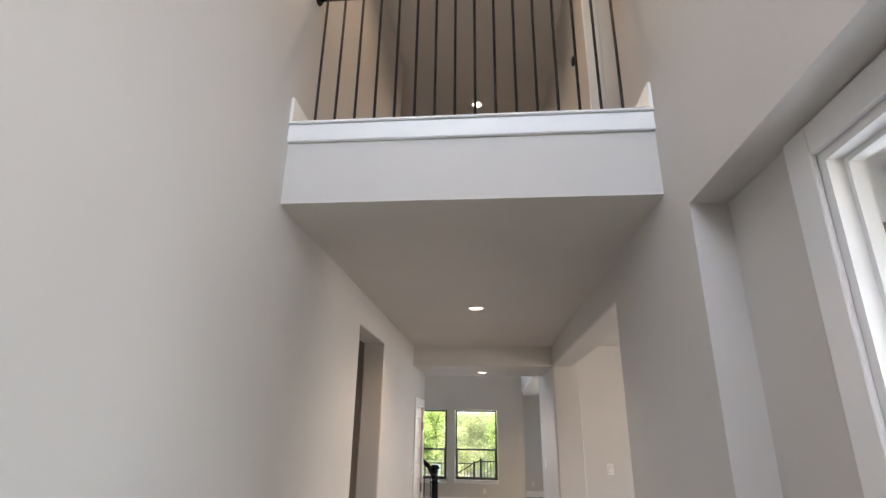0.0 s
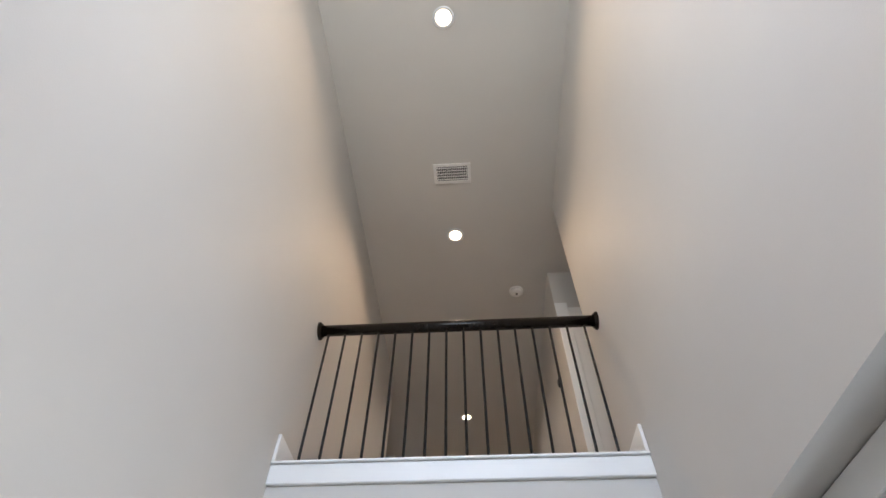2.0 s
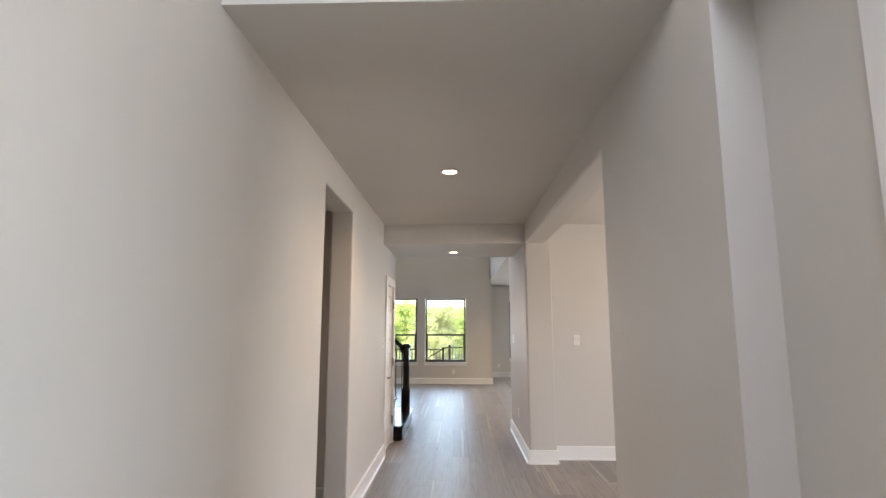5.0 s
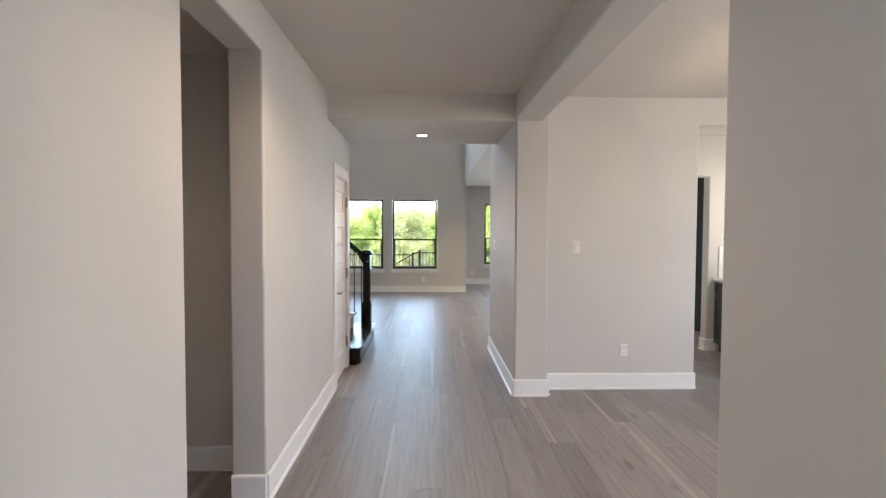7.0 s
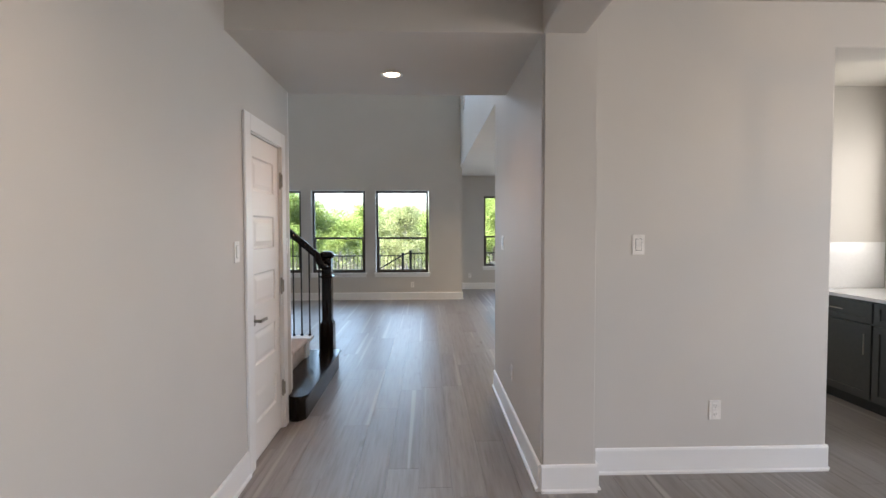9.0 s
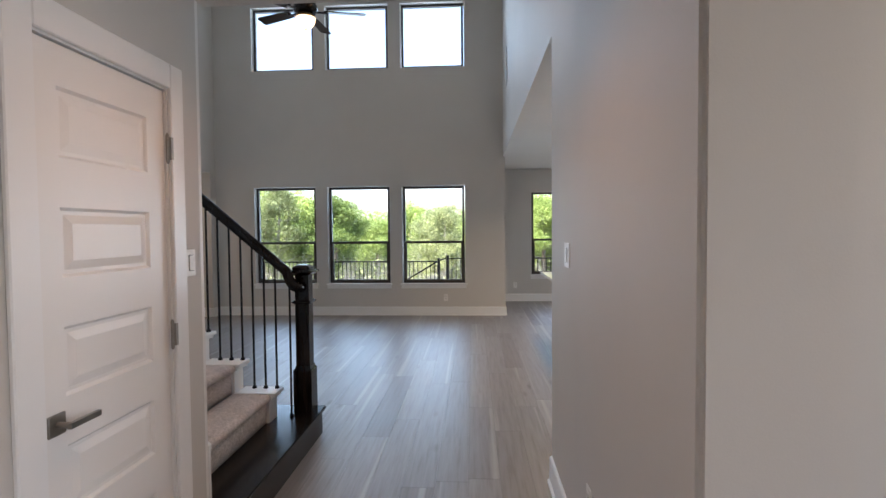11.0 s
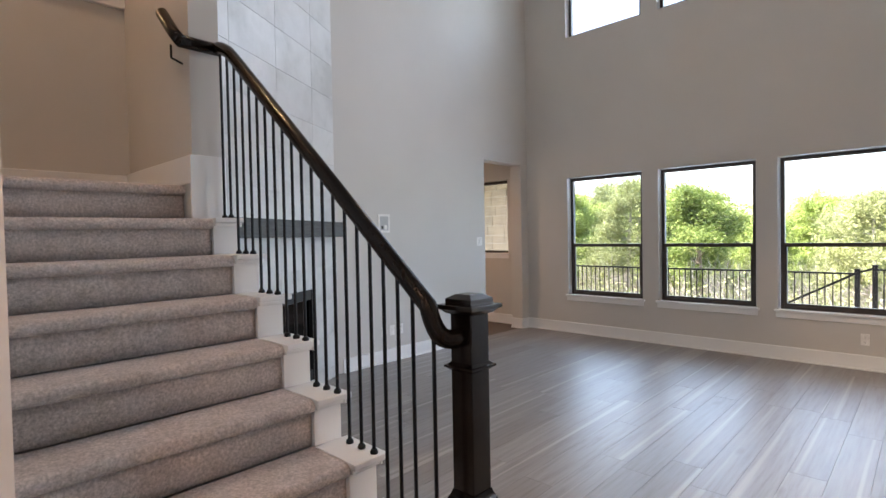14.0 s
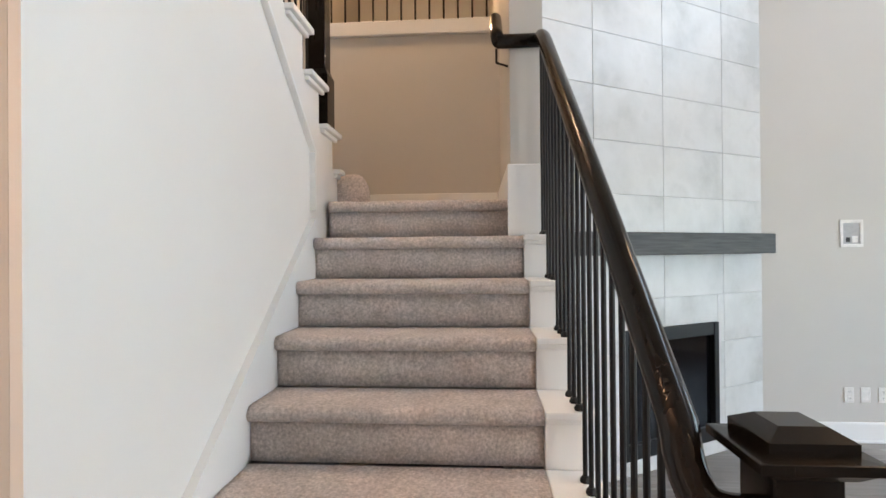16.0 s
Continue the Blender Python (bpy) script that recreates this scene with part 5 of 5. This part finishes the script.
for z0, z1 in ((0.08, 0.50), (1.72, 2.42)):
    part("door", bx(-0.348, -0.331, -0.38, 0.38, z0, z1, 0.003), CABINET, ov)


# ---- outdoors ----
def hill(x, y):
    d = max(0.0, y - 20.0)
    return -0.32 - 0.13 * min(d, 26) + 0.25 * noise.noise(Vector((x * 0.13, y * 0.13, 0)))


bm = bmesh.new()
nx, ny = 60, 60
grid = []
for j in range(ny + 1):
    yy = -60 + 60 * (j / 12) if j < 12 else 0 + 18.4 * ((j - 12) / 8) if j < 20 else 18.4 + 160 * ((j - 20) / 40) ** 1.8
    row = []
    for i in range(nx + 1):
        u = (i / nx - 0.5) * 2
        xx = 110 * u * abs(u) ** 0.6
        row.append(bm.verts.new((xx, yy, -0.34 if yy < 18.5 else hill(xx, yy))))
    grid.append(row)
for a, b in zip(grid, grid[1:]):
    for i in range(nx):
        bm.faces.new((a[i], a[i + 1], b[i + 1], b[i]))
tagged(part("ground", bm, GRASS, smooth=True), "dry grassy ground falling away behind the house", "ground", kind="structure")
struct("patio", bx(-6.5, 7, 14.66, 18.45, -0.33, -0.20), DECK, "pale concrete patio", "patio")
stone = thing("stone_wing", (0, 0, 0), "cream limestone wall of the house's wing", "facade", kind="structure")
part("mortar_bed", bx(-12, -5.75, 17.04, 17.3, -0.3, 3.2), MORTAR, stone)
sr = random.Random(11)
z = -0.2
while z < 3.1:
    h = sr.uniform(0.14, 0.24)
    x = -9.4
    while x < -5.9:
        w = min(sr.uniform(0.22, 0.5), -5.76 - x)
        part("stone", bx(x, x + w - 0.012, 17.005 + sr.uniform(0, 0.012), 17.04, z, z + h - 0.012), STONE, stone)
        x += w
    z += h


# unseen slab added to keep direct sun off the stone wall
struct("wing_shade_slab", bx(-12, -4.75, 14.67, 17.6, 3.25, 3.45), SHADE_SLAB, "unseen added slab that shades the stone wing", "roof")


def deck_rail(x0, x1, y, zt, zb, posts):
    t = thing("patio_railing", (0, 0, 0), "black metal patio railing", "railing")
    part("top_rail", bx(x0, x1, y - 0.02, y + 0.02, zt - 0.03, zt), IRON, t)
    part("bottom_rail", bx(x0, x1, y - 0.015, y + 0.015, zb + 0.08, zb + 0.105), IRON, t)
    n = int((x1 - x0) / 0.105)
    for i in range(n + 1):
        x = x0 + (x1 - x0) * i / n
        part("picket", bx(x - 0.008, x + 0.008, y - 0.008, y + 0.008, zb + 0.10, zt - 0.03), IRON, t)
    for x in posts:
        p = part("post", bx(x - 0.035, x + 0.035, y - 0.035, y + 0.035, zb, zt + 0.05), IRON, t)
        part("post_cap", bx(x - 0.042, x + 0.042, y - 0.042, y + 0.042, zt + 0.05, zt + 0.066), IRON, p)


deck_rail(-5.7, -0.62, 18.35, 0.72, -0.20, (-5.7, -0.62))
deck_rail(-0.40, 6.8, 18.35, 0.79, -0.20, (-0.40, 6.78))
st = thing("stair_handrail", (0, 0, 0), "sloping black metal handrail of the garden steps", "railing")
part("rail", sweep(bmesh.new(), [(-0.40, 18.35, 0.80), (-0.62, 18.40, 0.72), (-1.75, 18.55, 0.05)], [(-0.018, -0.018), (0.018, -0.018), (0.018, 0.018), (-0.018, 0.018)]), IRON, st)
part("post", bx(-1.78, -1.72, 18.52, 18.58, -0.5, 0.1), IRON, st)


# ---- trees ----
def tree_meshes(seed, tall, spread, leaves, bare=0.0):
    """Trunk with limbs, and a crown of many small leaf sprays gathered in uneven clumps."""
    r = random.Random(seed)
    tb = bmesh.new()
    lean = Vector((r.uniform(-0.3, 0.3), r.uniform(-0.3, 0.3), 0))
    tips = []
    n = 7
    for i in range(n):
        a, b = i / n, (i + 1) / n
        cyl(tb, lean * a + Vector((0, 0, tall * 0.9 * a)), lean * b + Vector((0, 0, tall * 0.9 * b)), 0.17 * (1 - a) + 0.02, 0.17 * (1 - b) + 0.02, 7, False)
    for i in range(46):
        h = r.uniform(0.12, 0.95)
        reach = spread * (1.05 - h) ** 0.55 * r.uniform(0.55, 1.1)
        a = r.uniform(0, 6.283)
        p = lean * h + Vector((0, 0, tall * 0.88 * h))
        q = p + Vector((math.cos(a) * reach, math.sin(a) * reach, tall * r.uniform(0.02, 0.16)))
        mid = p.lerp(q, 0.5) + Vector((0, 0, -0.05 * tall * r.random()))
        cyl(tb, p, mid, 0.045 * (1.1 - h), 0.03 * (1.1 - h), 5, False)
        cyl(tb, mid, q, 0.03 * (1.1 - h), 0.008, 5, False)
        tips += [q, mid.lerp(q, 0.4)]
        for k in range(2):
            s = mid.lerp(q, r.random()) + Vector((r.uniform(-0.5, 0.5), r.uniform(-0.5, 0.5), r.uniform(0, 0.6)))
            cyl(tb, mid.lerp(q, 0.3), s, 0.014, 0.005, 4, False)
            tips.append(s)
    tips.append(lean + Vector((0, 0, tall * 0.97)))
    verts, faces = [], []
    for i in range(leaves):
        c = tips[r.randrange(len(tips))]
        d = Vector((r.gauss(0, 1), r.gauss(0, 1), r.gauss(0, 0.62)))
        p = c + d * 0.22
        s = r.uniform(0.030, 0.075)
        u = Vector((r.gauss(0, 1), r.gauss(0, 1), r.gauss(0.25, 0.7))).normalized()
        w = u.orthogonal().normalized()
        w.rotate(Matrix.Rotation(r.uniform(0, 6.28), 3, u))
        k = len(verts)
        verts += [p - u * s - w * s * 0.5, p - u * s + w * s * 0.5, p + u * s]
        faces.append((k, k + 1, k + 2))
    me = bpy.data.meshes.new("crown")
    me.from_pydata([tuple(v) for v in verts], [], faces)
    return tb, me


KINDS = []
for seed, tall, spread, leaves, lm, label in ((3, 6.2, 2.1, 46000, LEAF, "bright green juniper tree with a shaggy crown"),
                                             (8, 5.4, 2.5, 46000, LEAF, "broad green juniper tree with a shaggy crown"),
                                             (15, 5.8, 2.3, 24000, LEAF2, "thin-leaved live oak with grey branches")):
    tb, crown = tree_meshes(seed, tall, spread, leaves)
    t = thing("tree", (0, -200, 0), label, "tree", "trees behind the house")
    part("trunk", tb, BARK if lm is LEAF else TWIG, t)
    crown.materials.append(lm)
    c = new("crown", crown)
    c.parent = t
    KINDS.append(t)
tr = random.Random(21)
spots = []
for row_y, step, jit in ((25.0, 3.1, 0.9), (29.5, 3.0, 1.3), (35.0, 3.2, 1.5), (42.0, 3.6, 1.8)):
    half = row_y * 0.62
    x = -half - 4
    while x < half * 0.62:
        spots.append((x + tr.uniform(-jit, jit), row_y + tr.uniform(-1.6, 1.6)))
        x += step
first = set()
for x, y in spots:
    k = tr.choices((0, 1, 2), (4, 4, 3))[0]
    low = -0.25 < (x - 0.25) / (y - 6.7) < 0.13
    s = (1.5 + (0.042 if low else 0.090) * (y - 6.7) - hill(x, y)) * tr.uniform(0.82, 1.08) / (6.0, 5.4, 5.7)[k]
    m = pose(x, y, hill(x, y) - 0.05, 0, 0, tr.uniform(0, 360)) @ Matrix.Diagonal((s, s, s * tr.uniform(0.9, 1.1), 1))
    if k not in first:
        first.add(k)
        KINDS[k].matrix_world = m
    else:
        c = copy_thing(KINDS[k], Matrix.Identity(4))
        c.matrix_basis = m
# undergrowth
bv, bf, twigs = [], [], []
ur = random.Random(5)
for i in range(30000):
    x, y = ur.uniform(-24, 16), ur.uniform(21.5, 34)
    z = hill(x, y) + abs(ur.gauss(0, 0.45))
    s = ur.uniform(0.03, 0.07)
    u = Vector((ur.gauss(0, 1), ur.gauss(0, 1), ur.gauss(0.6, 0.8))).normalized()
    w = u.orthogonal().normalized()
    p = Vector((x, y, z))
    k = len(bv)
    bv += [tuple(p - u * s), tuple(p + w * s * 0.5), tuple(p + u * s), tuple(p - w * s * 0.5)]
    bf.append((k, k + 1, k + 2, k + 3))
for i in range(3200):
    x, y = ur.uniform(-18, 12), ur.uniform(22.5, 31)
    p = Vector((x, y, hill(x, y)))
    q = p + Vector((ur.gauss(0, 0.35), ur.gauss(0, 0.35), ur.uniform(0.5, 1.9)))
    for a, b, w in ((p, q, 0.011), (p.lerp(q, 0.45), p.lerp(q, 0.8) + Vector((ur.gauss(0, 0.35), ur.gauss(0, 0.3), 0.2)), 0.006)):
        k = len(bv)
        bv += [tuple(a + Vector((w, 0, 0))), tuple(a + Vector((-w * 0.5, w, 0))), tuple(a + Vector((-w * 0.5, -w, 0))), tuple(b)]
        bf += [(k, k + 1, k + 3), (k + 1, k + 2, k + 3), (k + 2, k, k + 3)]
        twigs += [len(bf) - 3, len(bf) - 2, len(bf) - 1]
me = bpy.data.meshes.new("undergrowth")
me.from_pydata(bv, [], bf)
me.materials.append(LEAF2)
me.materials.append(TWIG)
for i in twigs:
    me.polygons[i].material_index = 1
tagged(new("undergrowth", me), "scrubby green undergrowth and bare grey twigs below trees", "undergrowth", kind="stuff")

# wooded rise far behind
dv, df = [], []
for i in range(42000):
    x = ur.uniform(-62, 46)
    y = 62 + ur.uniform(-4, 4)
    crest = 3.4 + 1.3 * noise.noise(Vector((x * 0.11, 3.0, 0))) + 0.7 * noise.noise(Vector((x * 0.45, 8.0, 0)))
    p = Vector((x, y, -3.6 + (crest + 3.6) * ur.random() ** 0.7))
    s = ur.uniform(0.09, 0.2)
    u = Vector((ur.gauss(0, 1), ur.gauss(0, 1), ur.gauss(0.5, 0.8))).normalized()
    w = u.orthogonal().normalized()
    k = len(dv)
    dv += [tuple(p - u * s - w * s * 0.6), tuple(p - u * s + w * s * 0.6), tuple(p + u * s)]
    df.append((k, k + 1, k + 2))
me = bpy.data.meshes.new("distant_woods")
me.from_pydata(dv, [], df)
me.materials.append(LEAF)
tagged(new("distant_woods", me), "far green woods on the rise behind the trees", "woods", kind="stuff")


# ---- fireplace tiles ----
cols = [0.0, 0.45, 1.065, 1.685, 2.16]
rows = [0.005, 0.125] + [0.125 + 0.345 * i for i in range(1, 17)] + [TOP]
rows = [r for r in rows if r < TOP - 0.05] + [TOP - 0.002]
g = 0.0013
FW = bpy.data.objects["wall_fireplace"]
for a, b in zip(cols, cols[1:]):
    for c, d in zip(rows, rows[1:]):
        cells = [(a + g, b - g, c + g, d - g)]
        out = []
        for (p, q, r_, s_) in cells:
            if q <= S0 or p >= S1 or s_ <= FZ0 or r_ >= FZ1:
                out.append((p, q, r_, s_))
                continue
            if p < S0 - 0.01:
                out.append((p, S0 - 0.008, r_, s_))
            if q > S1 + 0.01:
                out.append((S1 + 0.008, q, r_, s_))
            pp, qq = max(p, S0 - 0.006), min(q, S1 + 0.006)
            if r_ < FZ0 - 0.01:
                out.append((pp, qq, r_, FZ0 - 0.006))
            if s_ > FZ1 + 0.01:
                out.append((pp, qq, FZ1 + 0.008, s_))
        for (p, q, r_, s_) in out:
            if q - p > 0.01 and s_ - r_ > 0.01:
                part("tile", local(bx(p, q, -0.012, 0.0, r_, s_, 0.0015)), TILE, FW)

# ---- floor planks ----
PW, GAP = 0.190, 0.0010
pr = random.Random(2)
near, rest = [], []
x = -4.30 - 0.06
while x < 5.2:
    y = -0.95 - pr.uniform(0, 1.4)
    while y < 16.25:
        ln = pr.choice((1.22, 1.52, 1.83, 1.98))
        y0, y1 = max(y, -0.95), min(y + ln, 16.25)
        if y1 - y0 > 0.05:
            (near if -1.15 < x + 0.1 < 2.4 and y1 > 2.2 and y0 < 14.45 else rest).append((x, y0, y1))
        y += ln
    x += PW
rest += near[300:]
near = near[:300]
shared = {}
for x, y0, y1 in near:
    key = round(y1 - y0, 3)
    if key not in shared:
        shared[key] = mesh_of("plank", bx(GAP / 2, PW - GAP / 2, GAP / 2, key - GAP / 2, -0.015, 0.0, 0.0008), PLANK)
    p = new("plank", shared[key])
    p.location = (x, y0, 0)
    p.parent = FLOOR
verts, faces = [], []
for x, y0, y1 in rest:
    k = len(verts)
    x0, x1, ya, yb, b = x + GAP / 2, x + PW - GAP / 2, y0 + GAP / 2, y1 - GAP / 2, 0.0008
    verts += [(x0, ya, -0.015), (x1, ya, -0.015), (x1, yb, -0.015), (x0, yb, -0.015), (x0, ya, -b), (x1, ya, -b), (x1, yb, -b), (x0, yb, -b),
              (x0 + b, ya + b, 0), (x1 - b, ya + b, 0), (x1 - b, yb - b, 0), (x0 + b, yb - b, 0)]
    for q in ((0, 1, 5, 4), (1, 2, 6, 5), (2, 3, 7, 6), (3, 0, 4, 7), (4, 5, 9, 8), (5, 6, 10, 9), (6, 7, 11, 10), (7, 4, 8, 11), (8, 9, 10, 11)):
        faces.append(tuple(k + i for i in q))
me = bpy.data.meshes.new("planks")
me.from_pydata(verts, [], faces)
me.materials.append(PLANK)
p = new("planks", me)
p.parent = FLOOR
tagged(p, kind="stuff")
